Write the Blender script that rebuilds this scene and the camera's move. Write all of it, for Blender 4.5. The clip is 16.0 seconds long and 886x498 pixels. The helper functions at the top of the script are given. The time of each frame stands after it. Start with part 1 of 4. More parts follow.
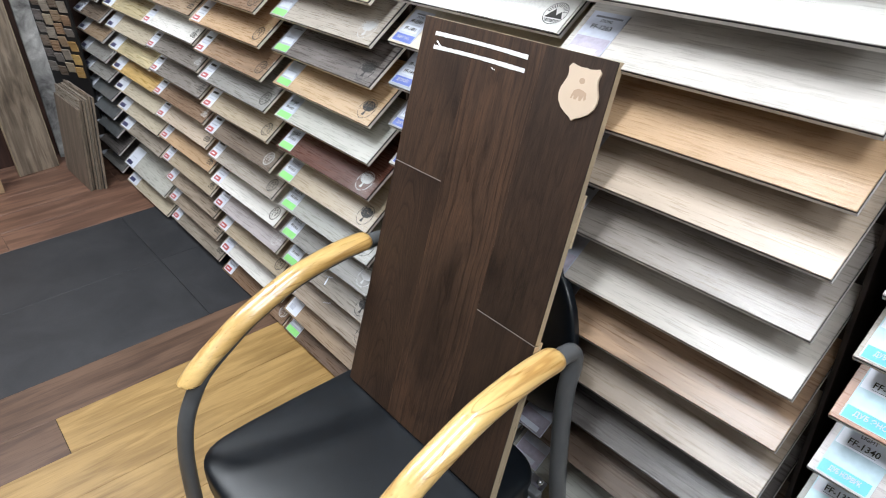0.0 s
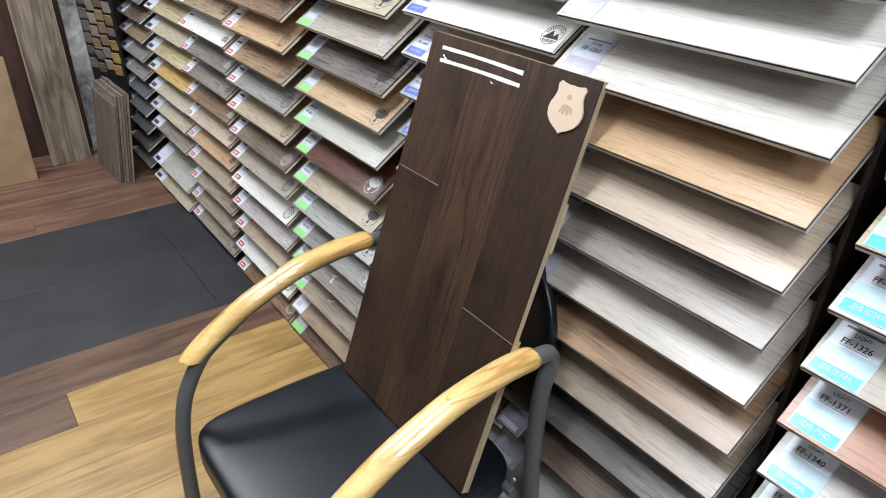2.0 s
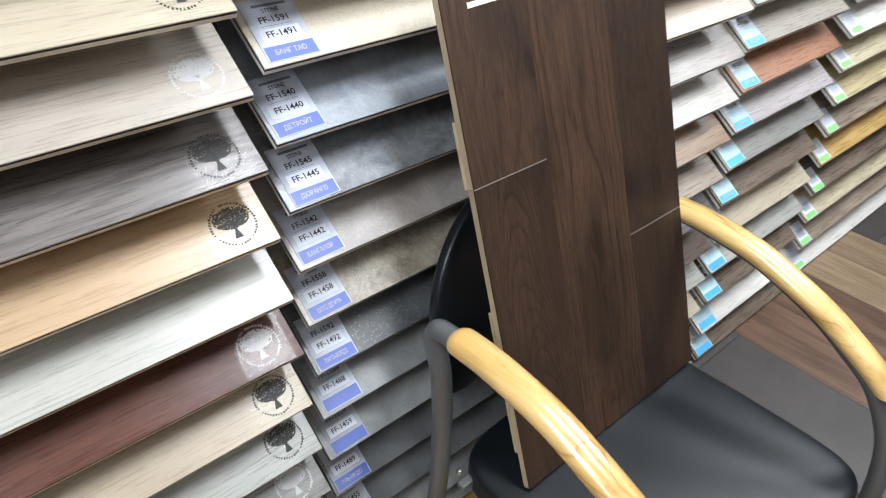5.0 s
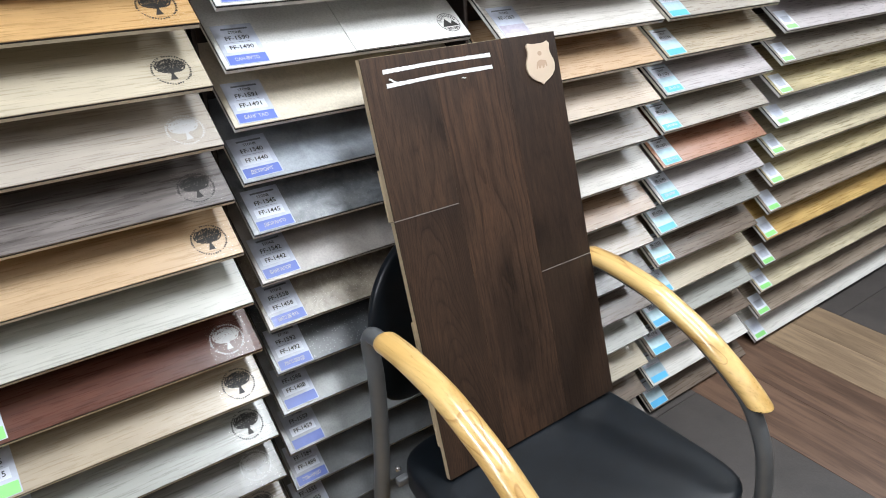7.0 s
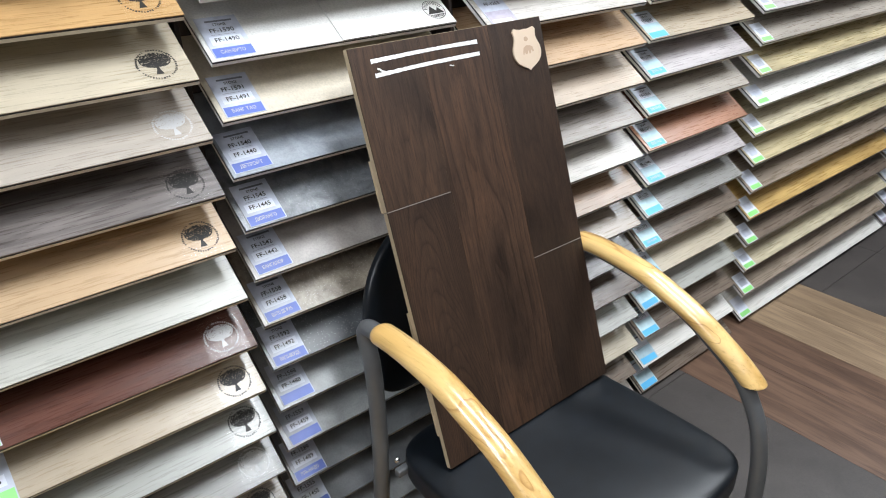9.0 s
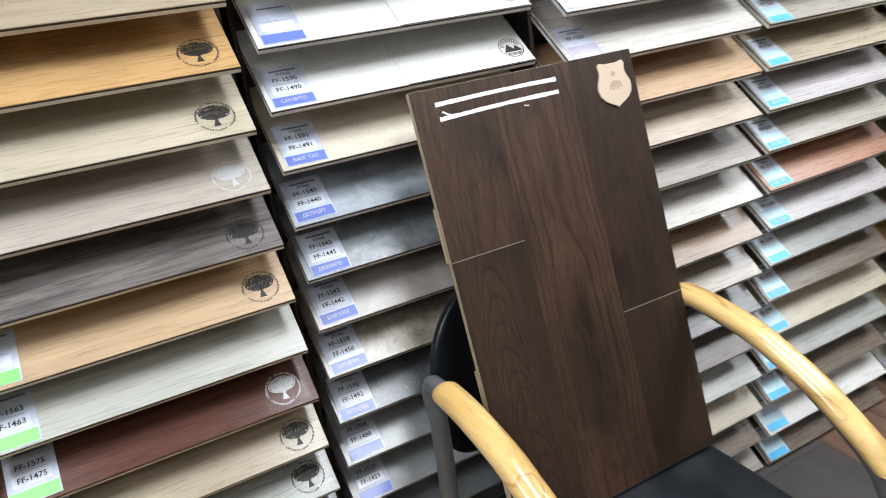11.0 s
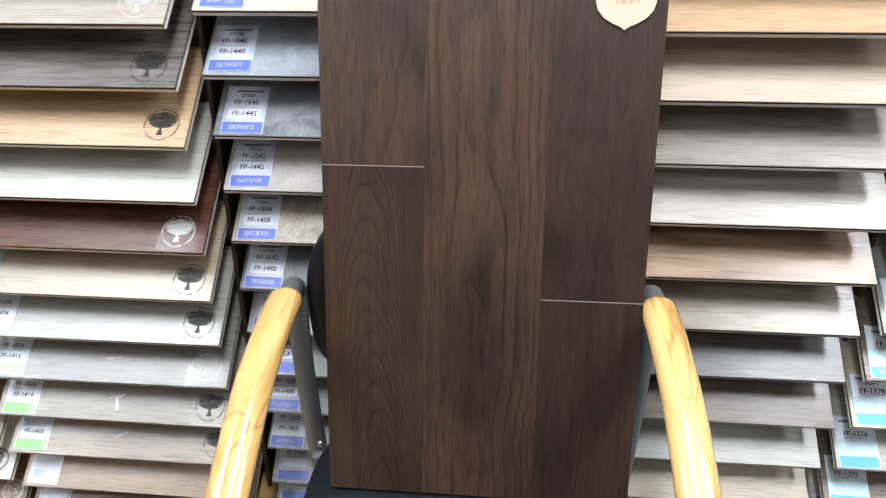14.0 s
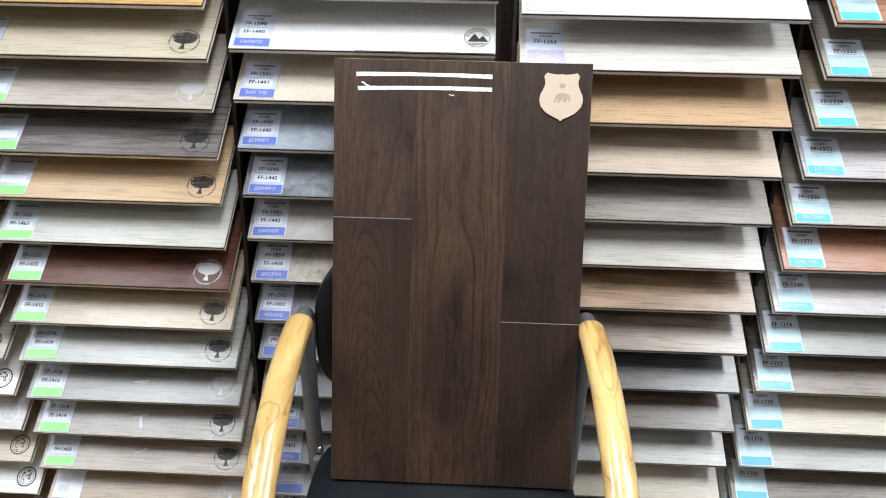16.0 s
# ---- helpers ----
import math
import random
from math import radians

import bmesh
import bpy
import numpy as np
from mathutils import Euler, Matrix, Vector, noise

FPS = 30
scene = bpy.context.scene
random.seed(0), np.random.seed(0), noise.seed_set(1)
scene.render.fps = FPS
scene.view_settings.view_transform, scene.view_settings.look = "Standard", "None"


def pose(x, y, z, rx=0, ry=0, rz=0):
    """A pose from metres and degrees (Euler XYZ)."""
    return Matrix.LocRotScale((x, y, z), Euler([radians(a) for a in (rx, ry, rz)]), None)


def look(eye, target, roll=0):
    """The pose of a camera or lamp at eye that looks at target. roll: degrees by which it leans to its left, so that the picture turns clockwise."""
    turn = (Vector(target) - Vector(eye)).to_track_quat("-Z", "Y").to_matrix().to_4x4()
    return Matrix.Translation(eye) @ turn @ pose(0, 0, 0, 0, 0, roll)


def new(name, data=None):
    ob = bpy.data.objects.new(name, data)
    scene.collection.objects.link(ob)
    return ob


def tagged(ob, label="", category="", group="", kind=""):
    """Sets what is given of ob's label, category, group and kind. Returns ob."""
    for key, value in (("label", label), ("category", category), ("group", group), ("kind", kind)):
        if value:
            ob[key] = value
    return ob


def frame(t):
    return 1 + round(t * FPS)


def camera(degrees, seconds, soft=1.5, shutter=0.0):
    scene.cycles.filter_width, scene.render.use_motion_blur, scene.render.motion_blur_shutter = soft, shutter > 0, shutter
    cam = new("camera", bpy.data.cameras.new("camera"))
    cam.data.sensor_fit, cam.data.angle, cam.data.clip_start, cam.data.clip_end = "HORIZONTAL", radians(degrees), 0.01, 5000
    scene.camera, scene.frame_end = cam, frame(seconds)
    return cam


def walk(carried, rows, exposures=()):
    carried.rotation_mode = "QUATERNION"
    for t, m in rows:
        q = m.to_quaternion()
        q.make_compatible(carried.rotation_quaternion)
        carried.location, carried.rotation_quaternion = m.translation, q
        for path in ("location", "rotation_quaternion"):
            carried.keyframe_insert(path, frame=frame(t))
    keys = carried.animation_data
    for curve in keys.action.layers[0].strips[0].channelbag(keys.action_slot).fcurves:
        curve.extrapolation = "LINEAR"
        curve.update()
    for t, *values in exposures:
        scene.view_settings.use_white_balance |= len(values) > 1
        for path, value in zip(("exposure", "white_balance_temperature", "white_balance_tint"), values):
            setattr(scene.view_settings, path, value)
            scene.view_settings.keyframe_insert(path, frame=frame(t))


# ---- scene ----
cam = camera(64.6, 16.0, soft=1.0, shutter=0.4)
PATH = [
    (0, (0.915, -0.623, 1.482), (-0.443, 0.441, 0.469), -2.0),
    (0.5, (0.992, -0.624, 1.487), (-0.414, 0.413, 0.514), -1.3),
    (1, (1.027, -0.624, 1.488), (-0.397, 0.408, 0.535), -0.5),
    (1.5, (1.029, -0.63, 1.489), (-0.402, 0.395, 0.54), 0.4),
    (2, (1.023, -0.63, 1.487), (-0.395, 0.401, 0.525), 0.8),
    (2.5, (0.824, -0.602, 1.448), (-0.491, 0.501, 0.421), 2.6),
    (3, (0.454, -0.618, 1.431), (-0.299, 0.851, 0.301), 3.8),
    (3.5, (0.108, -0.492, 1.352), (-0.152, 1.131, 0.213), 3.6),
    (4, (-0.191, -0.405, 1.402), (0.101, 1.059, 0.071), -1.1),
    (4.2, (-0.366, -0.383, 1.405), (0.268, 0.972, 0.077), 0.1),
    (6.3, (-1.006, -0.751, 1.421), (0.233, 0.538, 0.524), -1.9),
    (6.5, (-0.943, -0.802, 1.434), (0.187, 0.591, 0.55), -1.8),
    (7, (-0.877, -0.848, 1.434), (0.189, 0.587, 0.536), -0.3),
    (7.5, (-0.884, -0.831, 1.438), (0.202, 0.57, 0.512), -1.6),
    (8, (-0.9, -0.818, 1.434), (0.208, 0.567, 0.51), -1.1),
    (10.5, (-0.87, -0.838, 1.43), (0.213, 0.56, 0.496), -2.2),
    (11, (-0.736, -0.824, 1.412), (0.067, 0.818, 0.6), -6.1),
    (11.5, (-0.454, -0.656, 1.363), (0.191, 1.017, 0.476), -8.2),
    (12, (-0.181, -0.588, 1.376), (0.297, 1.1, 0.414), -12.1),
    (12.5, (0.101, -0.592, 1.374), (0.05, 1.078, 0.276), -3.9),
    (13, (0.112, -0.637, 1.361), (-0.178, 0.939, 0.164), -4.5),
    (13.5, (0.061, -0.67, 1.33), (-0.084, 0.989, 0.222), -1.7),
    (14, (0.036, -0.765, 1.339), (-0.139, 0.916, 0.271), -1.2),
    (14.5, (0.017, -0.92, 1.41), (-0.14, 0.796, 0.395), -0.0),
    (15, (0.027, -1.031, 1.435), (-0.111, 0.688, 0.422), -0.9),
    (15.5, (0.028, -1.063, 1.454), (-0.055, 0.697, 0.507), 1.1),
    (16, (0.023, -1.072, 1.444), (-0.047, 0.717, 0.553), 0.9),
]
EXPOSURES = [(0, 0.0), (3.0, 0.0), (3.5, 0.05), (4.0, 0.49), (4.4, 0.36), (6.3, 0.0), (12.0, 0.0), (12.5, 0.08), (13.0, 0.27), (13.5, 0.35), (14.0, 0.34),
             (14.5, 0.25), (15.0, 0.16), (15.5, 0.05), (16.0, 0.02)]
walk(cam, [(t, look(eye, target, roll)) for t, eye, target, roll in PATH], EXPOSURES)


# ---- light ----
world = bpy.data.worlds.new("showroom_air")
scene.world = world
world.use_nodes = True
world.node_tree.nodes["Background"].inputs[0].default_value = (0.8, 0.9, 1.0, 1)
world.node_tree.nodes["Background"].inputs[1].default_value = 0.03
CEIL = 2.6
LAMPS = [(-2.6, -0.85), (-1.65, -0.5), (0.05, -0.45), (1.45, -0.45), (2.6, -0.45)]
BACK_LAMPS = [(-1.35, -2.0), (0.05, -2.0), (1.45, -2.0)]
LAMP_LONG, LAMP_WIDE = 0.85, 0.24
LAMP_WATTS, BACK_WATTS = 29.0, 2.0


# ---- materials ----
def nodes_of(name):
    m = bpy.data.materials.new(name)
    m.use_nodes = True
    nt = m.node_tree
    return m, nt, nt.nodes["Principled BSDF"]


def add(nt, kind, **values):
    n = nt.nodes.new(kind)
    for k, v in values.items():
        n.inputs[k].default_value = v
    return n


def ramp(nt, fac, stops):
    r = nt.nodes.new("ShaderNodeValToRGB")
    while len(r.color_ramp.elements) < len(stops):
        r.color_ramp.elements.new(0.5)
    for e, (p, c) in zip(r.color_ramp.elements, stops):
        e.position, e.color = p, (*c, 1)
    nt.links.new(fac, r.inputs[0])
    return r.outputs[0]


def local(nt, scale, wander=40.0):
    """Object space, shifted by a random amount for each object, then stretched."""
    tc = nt.nodes.new("ShaderNodeTexCoord")
    info = nt.nodes.new("ShaderNodeObjectInfo")
    mul = nt.nodes.new("ShaderNodeVectorMath")
    mul.operation = "SCALE"
    mul.inputs[0].default_value = (1.0, 0.73, 0.41)
    sc = nt.nodes.new("ShaderNodeMath")
    sc.operation = "MULTIPLY"
    sc.inputs[1].default_value = wander
    nt.links.new(info.outputs["Random"], sc.inputs[0])
    nt.links.new(sc.outputs[0], mul.inputs["Scale"])
    a = nt.nodes.new("ShaderNodeVectorMath")
    nt.links.new(tc.outputs["Object"], a.inputs[0])
    nt.links.new(mul.outputs[0], a.inputs[1])
    mp = nt.nodes.new("ShaderNodeMapping")
    mp.inputs["Scale"].default_value = scale
    nt.links.new(a.outputs[0], mp.inputs[0])
    return mp.outputs[0]


def mixed(nt, kind, fac, a, b):
    m = nt.nodes.new("ShaderNodeMix")
    m.data_type, m.blend_type = "RGBA", kind
    for sock, v in ((m.inputs[0], fac), (m.inputs[6], a), (m.inputs[7], b)):
        if hasattr(v, "is_linked"):
            nt.links.new(v, sock)
        else:
            sock.default_value = v if isinstance(v, float) else (*v, 1)
    return m.outputs[2]


def wood(name, base, dark, axis="x", rough=0.4, grain=1.0, knots=0.35, bump=0.12, coat=0.0, wild=0.5, fibre=0.8, gloss=0.5, vein=0.0):
    """Wood print: broad streaks, fine fibres and darker cathedral figure running along one axis."""
    m, nt, p = nodes_of(name)
    k = {"x": 0, "y": 1, "z": 2}[axis]
    stretch = lambda along, across: tuple(along if i == k else across for i in range(3))
    fine = add(nt, "ShaderNodeTexNoise", Scale=1.0, Detail=6.0, Roughness=0.65)
    nt.links.new(local(nt, stretch(9.0 * grain, 190.0 * grain)), fine.inputs[0])
    broad = add(nt, "ShaderNodeTexNoise", Scale=1.0, Detail=4.0, Roughness=0.55, Distortion=wild)
    nt.links.new(local(nt, stretch(2.6 * grain, 24.0 * grain)), broad.inputs[0])
    blot = add(nt, "ShaderNodeTexNoise", Scale=1.0, Detail=2.0)
    nt.links.new(local(nt, stretch(4.0, 9.0)), blot.inputs[0])
    mid = tuple((a + b) / 2 for a, b in zip(base, dark))
    light = tuple(min(0.95, a * 1.12) for a in base)
    c1 = ramp(nt, broad.outputs[0], [(0.28, dark), (0.47, mid), (0.56, base), (0.78, light)])
    c2 = ramp(nt, fine.outputs[0], [(0.3, (0.55, 0.53, 0.5)), (0.5, (0.95, 0.95, 0.95)), (0.75, (1.0, 1.0, 1.0))])
    c = mixed(nt, "MULTIPLY", fibre, c1, c2)
    c3 = ramp(nt, blot.outputs[0], [(0.3, (0.62, 0.6, 0.58)), (0.55, (1.0, 1.0, 1.0))])
    c = mixed(nt, "MULTIPLY", knots, c, c3)
    if vein:
        line = add(nt, "ShaderNodeTexNoise", Scale=1.0, Detail=2.0, Roughness=0.4)
        nt.links.new(local(nt, stretch(0.8, 15.0)), line.inputs[0])
        c = mixed(nt, "MULTIPLY", vein, c, ramp(nt, line.outputs[0], [(0.593, (1.0, 1.0, 1.0)), (0.598, (0.55, 0.38, 0.22)), (0.601, (0.5, 0.33, 0.18)), (0.615, (1.0, 1.0, 1.0))]))
    nt.links.new(c, p.inputs["Base Color"])
    r = nt.nodes.new("ShaderNodeMapRange")
    r.inputs[3].default_value, r.inputs[4].default_value = rough - 0.07, rough + 0.1
    nt.links.new(fine.outputs[0], r.inputs[0])
    nt.links.new(r.outputs[0], p.inputs["Roughness"])
    b = nt.nodes.new("ShaderNodeBump")
    b.inputs["Strength"].default_value, b.inputs["Distance"].default_value = bump, 0.001
    nt.links.new(fine.outputs[0], b.inputs["Height"])
    nt.links.new(b.outputs[0], p.inputs["Normal"])
    p.inputs["Specular IOR Level"].default_value = gloss
    p.inputs["Coat Weight"].default_value, p.inputs["Coat Roughness"].default_value = coat, 0.12
    return m


def stone(name, base, dark, speck=0.0, rough=0.45, scale=14.0):
    """Stone print: soft clouds with a fine grain and, where asked, bright specks."""
    m, nt, p = nodes_of(name)
    cloud = add(nt, "ShaderNodeTexNoise", Scale=scale, Detail=7.0, Roughness=0.6, Distortion=0.6)
    nt.links.new(local(nt, (1, 1, 1)), cloud.inputs[0])
    fine = add(nt, "ShaderNodeTexNoise", Scale=260.0, Detail=3.0)
    nt.links.new(local(nt, (1, 1, 1)), fine.inputs[0])
    c = ramp(nt, cloud.outputs[0], [(0.3, dark), (0.7, base)])
    c = mixed(nt, "MULTIPLY", 0.4, c, ramp(nt, fine.outputs[0], [(0.3, (0.6, 0.6, 0.6)), (0.6, (1.0, 1.0, 1.0))]))
    if speck:
        v = add(nt, "ShaderNodeTexVoronoi", Scale=210.0)
        nt.links.new(local(nt, (1, 1, 1)), v.inputs[0])
        mask = ramp(nt, v.outputs["Distance"], [(0.12, (speck,) * 3), (0.22, (0.0, 0.0, 0.0))])
        c = mixed(nt, "ADD", 1.0, c, mask)
    nt.links.new(c, p.inputs["Base Color"])
    p.inputs["Roughness"].default_value = rough
    p.inputs["Specular IOR Level"].default_value = 1.0 if name.startswith("stone") else 0.5
    p.inputs["Coat Weight"].default_value, p.inputs["Coat Roughness"].default_value = (0.6 if name.startswith("stone") else 0.0), 0.25
    b = nt.nodes.new("ShaderNodeBump")
    b.inputs["Strength"].default_value, b.inputs["Distance"].default_value = 0.4, 0.0012
    relief = add(nt, "ShaderNodeTexNoise", Scale=130.0, Detail=4.0, Roughness=0.6)
    nt.links.new(local(nt, (1, 1, 1)), relief.inputs[0])
    nt.links.new(relief.outputs[0], b.inputs["Height"])
    nt.links.new(b.outputs[0], p.inputs["Normal"])
    return m


def plain(name, colour, rough=0.5, metal=0.0, worn=0.12, scale=60.0, bump=0.05, coat=0.0):
    m, nt, p = nodes_of(name)
    n = add(nt, "ShaderNodeTexNoise", Scale=scale, Detail=5.0)
    nt.links.new(local(nt, (1, 1, 1)), n.inputs[0])
    n2 = add(nt, "ShaderNodeTexNoise", Scale=scale * 0.07, Detail=3.0)
    nt.links.new(local(nt, (1, 1, 1)), n2.inputs[0])
    lo = tuple(v * (1 - worn) for v in colour)
    hi = tuple(min(1.0, v * (1 + worn)) for v in colour)
    c = mixed(nt, "MULTIPLY", 0.5, ramp(nt, n2.outputs[0], [(0.3, lo), (0.7, hi)]),
              ramp(nt, n.outputs[0], [(0.3, (1 - worn,) * 3), (0.7, (1.0, 1.0, 1.0))]))
    nt.links.new(c, p.inputs["Base Color"])
    p.inputs["Roughness"].default_value, p.inputs["Metallic"].default_value = rough, metal
    p.inputs["Coat Weight"].default_value = coat
    if bump:
        b = nt.nodes.new("ShaderNodeBump")
        b.inputs["Strength"].default_value, b.inputs["Distance"].default_value = bump, 0.001
        nt.links.new(n.outputs[0], b.inputs["Height"])
        nt.links.new(b.outputs[0], p.inputs["Normal"])
    return m


# colours of the sample surfaces: (base, dark)
TONES = {
    "ash_white": ((0.58, 0.545, 0.505), (0.4, 0.37, 0.335)),
    "white": ((0.74, 0.72, 0.68), (0.57, 0.55, 0.51)),
    "mint_white": ((0.40, 0.40, 0.367), (0.32, 0.315, 0.283)),
    "pale_grey": ((0.375, 0.333, 0.287), (0.22, 0.193, 0.163)),
    "pale_warm": ((0.52, 0.425, 0.335), (0.34, 0.27, 0.205)),
    "soft_white": ((0.49, 0.455, 0.41), (0.32, 0.293, 0.26)),
    "pale_mint": ((0.485, 0.48, 0.435), (0.4, 0.39, 0.345)),
    "warm_tan": ((0.37, 0.24, 0.15), (0.18, 0.113, 0.07)),
    "pale_taupe": ((0.34, 0.275, 0.215), (0.21, 0.165, 0.125)),
    "smoke": ((0.14, 0.128, 0.123), (0.072, 0.064, 0.061)),
    "umber": ((0.155, 0.112, 0.086), (0.075, 0.053, 0.04)),
    "smoke_grey": ((0.335, 0.297, 0.267), (0.18, 0.156, 0.138)),
    "light_grey": ((0.29, 0.281, 0.264), (0.18, 0.173, 0.163)),
    "lilac_grey": ((0.46, 0.42, 0.42), (0.33, 0.295, 0.295)),
    "dove_grey": ((0.245, 0.238, 0.222), (0.14, 0.135, 0.126)),
    "oat_grey": ((0.31, 0.275, 0.232), (0.18, 0.157, 0.13)),
    "frost": ((0.345, 0.347, 0.318), (0.27, 0.268, 0.242)),
    "greige": ((0.34, 0.295, 0.245), (0.2, 0.17, 0.137)),
    "grey": ((0.24, 0.215, 0.195), (0.13, 0.115, 0.1)),
    "dark_grey": ((0.20, 0.175, 0.165), (0.05, 0.042, 0.039)),
    "pale_sand": ((0.45, 0.40, 0.345), (0.29, 0.25, 0.21)),
    "cream": ((0.52, 0.455, 0.345), (0.37, 0.315, 0.23)),
    "beige": ((0.42, 0.345, 0.25), (0.28, 0.222, 0.155)),
    "light_oak": ((0.54, 0.38, 0.23), (0.38, 0.255, 0.145)),
    "rosy_oak": ((0.5, 0.335, 0.2), (0.32, 0.2, 0.115)),
    "tan": ((0.36, 0.26, 0.175), (0.20, 0.14, 0.09)),
    "orange": ((0.55, 0.34, 0.15), (0.40, 0.23, 0.09)),
    "golden": ((0.50, 0.31, 0.12), (0.36, 0.20, 0.07)),
    "ochre": ((0.60, 0.40, 0.15), (0.42, 0.255, 0.085)),
    "khaki": ((0.58, 0.49, 0.295), (0.36, 0.295, 0.17)),
    "pale_khaki": ((0.62, 0.55, 0.39), (0.40, 0.345, 0.235)),
    "taupe": ((0.21, 0.162, 0.125), (0.115, 0.088, 0.067)),
    "brown": ((0.26, 0.165, 0.105), (0.15, 0.09, 0.055)),
    "dark_brown": ((0.15, 0.095, 0.062), (0.07, 0.042, 0.026)),
    "red_brown": ((0.122, 0.048, 0.033), (0.045, 0.018, 0.013)),
    "terracotta": ((0.40, 0.20, 0.125), (0.28, 0.13, 0.08)),
}
CALM = {"ash_white", "white", "mint_white", "pale_grey", "pale_warm", "soft_white", "pale_mint", "cream", "beige", "light_oak", "rosy_oak", "pale_sand", "light_grey", "lilac_grey", "frost"}
FIGURED = {"smoke", "umber", "pale_taupe", "dark_grey", "khaki", "pale_khaki", "ochre", "warm_tan", "golden", "taupe"}
WOODS = {}
for k, (a, b) in TONES.items():
    deep = 0.28 if k in CALM else 0.75 if k in FIGURED else 0.5
    WOODS[k] = wood("wood_" + k, a, tuple((1 - deep) * x + deep * y for x, y in zip(a, b)), "x", rough=0.27, bump=0.42, grain=1.1 if k in FIGURED else 1.5,
                    fibre=0.4 if k in CALM else 0.65, knots=0.25 if k in CALM else 0.55, wild=2.0 if k in FIGURED else 1.0, gloss=0.3 if k == "red_brown" else 0.66)
STONES = {
    "stone_white": stone("stone_white", (0.80, 0.79, 0.76), (0.72, 0.71, 0.68)),
    "stone_cream": stone("stone_cream", (0.66, 0.59, 0.47), (0.56, 0.49, 0.38)),
    "stone_blue": stone("stone_blue", (0.40, 0.44, 0.49), (0.19, 0.21, 0.24), rough=0.34),
    "stone_slate": stone("stone_slate", (0.31, 0.33, 0.357), (0.1, 0.11, 0.125), 0.12, rough=0.34, scale=30.0),
    "stone_brown": stone("stone_brown", (0.49, 0.45, 0.42), (0.31, 0.28, 0.26)),
    "stone_sand": stone("stone_sand", (0.48, 0.42, 0.335), (0.2, 0.165, 0.13), 0.25, scale=45.0),
    "stone_speckled": stone("stone_speckled", (0.12, 0.13, 0.14), (0.055, 0.06, 0.066), 0.4),
    "stone_grey": stone("stone_grey", (0.37, 0.385, 0.385), (0.21, 0.22, 0.22)),
    "stone_dark": stone("stone_dark", (0.15, 0.16, 0.165), (0.075, 0.08, 0.085)),
}
SURFACES = {**WOODS, **STONES}
CORE_CREAM = plain("core_cream", (0.80, 0.75, 0.64), 0.5, worn=0.2)
CORE_GREY = plain("core_grey", (0.74, 0.725, 0.70), 0.45, worn=0.2)
CORE_LINE = plain("wear_layer_edge", (0.025, 0.025, 0.03), 0.4)
INK = plain("black_ink", (0.02, 0.018, 0.016), 0.5, bump=0)
INK_WHITE = plain("white_ink", (0.55, 0.55, 0.55), 0.4, bump=0)
GREY_INK = plain("grey_ink", (0.16, 0.17, 0.20), 0.4, bump=0)
CARD = plain("card_grey", (0.54, 0.575, 0.67), 0.36, worn=0.3, scale=90.0, bump=0, coat=0.12)
PAPER = plain("card_white", (0.73, 0.77, 0.86), 0.38, bump=0, coat=0.12)
GREEN = plain("card_green", (0.28, 0.72, 0.22), 0.38, bump=0, coat=0.12)
BLUE = plain("card_blue", (0.13, 0.19, 0.56), 0.38, bump=0, coat=0.12)
CYAN = plain("card_cyan", (0.10, 0.48, 0.82), 0.38, bump=0, coat=0.12)
SKY = plain("card_pale_blue", (0.50, 0.68, 0.80), 0.36, worn=0.35, scale=70.0, bump=0, coat=0.12)
RED = plain("card_red", (0.50, 0.09, 0.09), 0.38, bump=0, coat=0.12)
LILAC = plain("card_lilac", (0.50, 0.46, 0.56), 0.36, worn=0.4, scale=120.0, bump=0, coat=0.12)
NAVY = plain("card_navy", (0.05, 0.05, 0.13), 0.3, bump=0)
PANEL_BROWN = wood("rack_panel_brown", (0.055, 0.034, 0.027), (0.028, 0.017, 0.014), "z", rough=0.42)
UPRIGHT = plain("dark_brown_upright", (0.030, 0.021, 0.018), 0.42)
BLACK_STEEL = plain("black_painted_steel", (0.012, 0.012, 0.013), 0.38, 0.0)
WALL_BROWN = wood("wall_panel_red_brown", (0.085, 0.042, 0.032), (0.045, 0.022, 0.018), "z", rough=0.45)
# unseen walls and ceiling: assumed paint, kept dark so less light bounces into shadows
PLASTER = plain("wall_paint", (0.15, 0.145, 0.14), 0.8, scale=25.0)
CEIL_PAINT = plain("ceiling_paint", (0.30, 0.30, 0.30), 0.9, scale=25.0)


def maths(nt, kind, a, b=None):
    n = nt.nodes.new("ShaderNodeMath")
    n.operation = kind
    for sock, v in zip(n.inputs, (a, b)):
        if v is None:
            continue
        if hasattr(v, "is_linked"):
            nt.links.new(v, sock)
        else:
            sock.default_value = v
    return n.outputs[0]


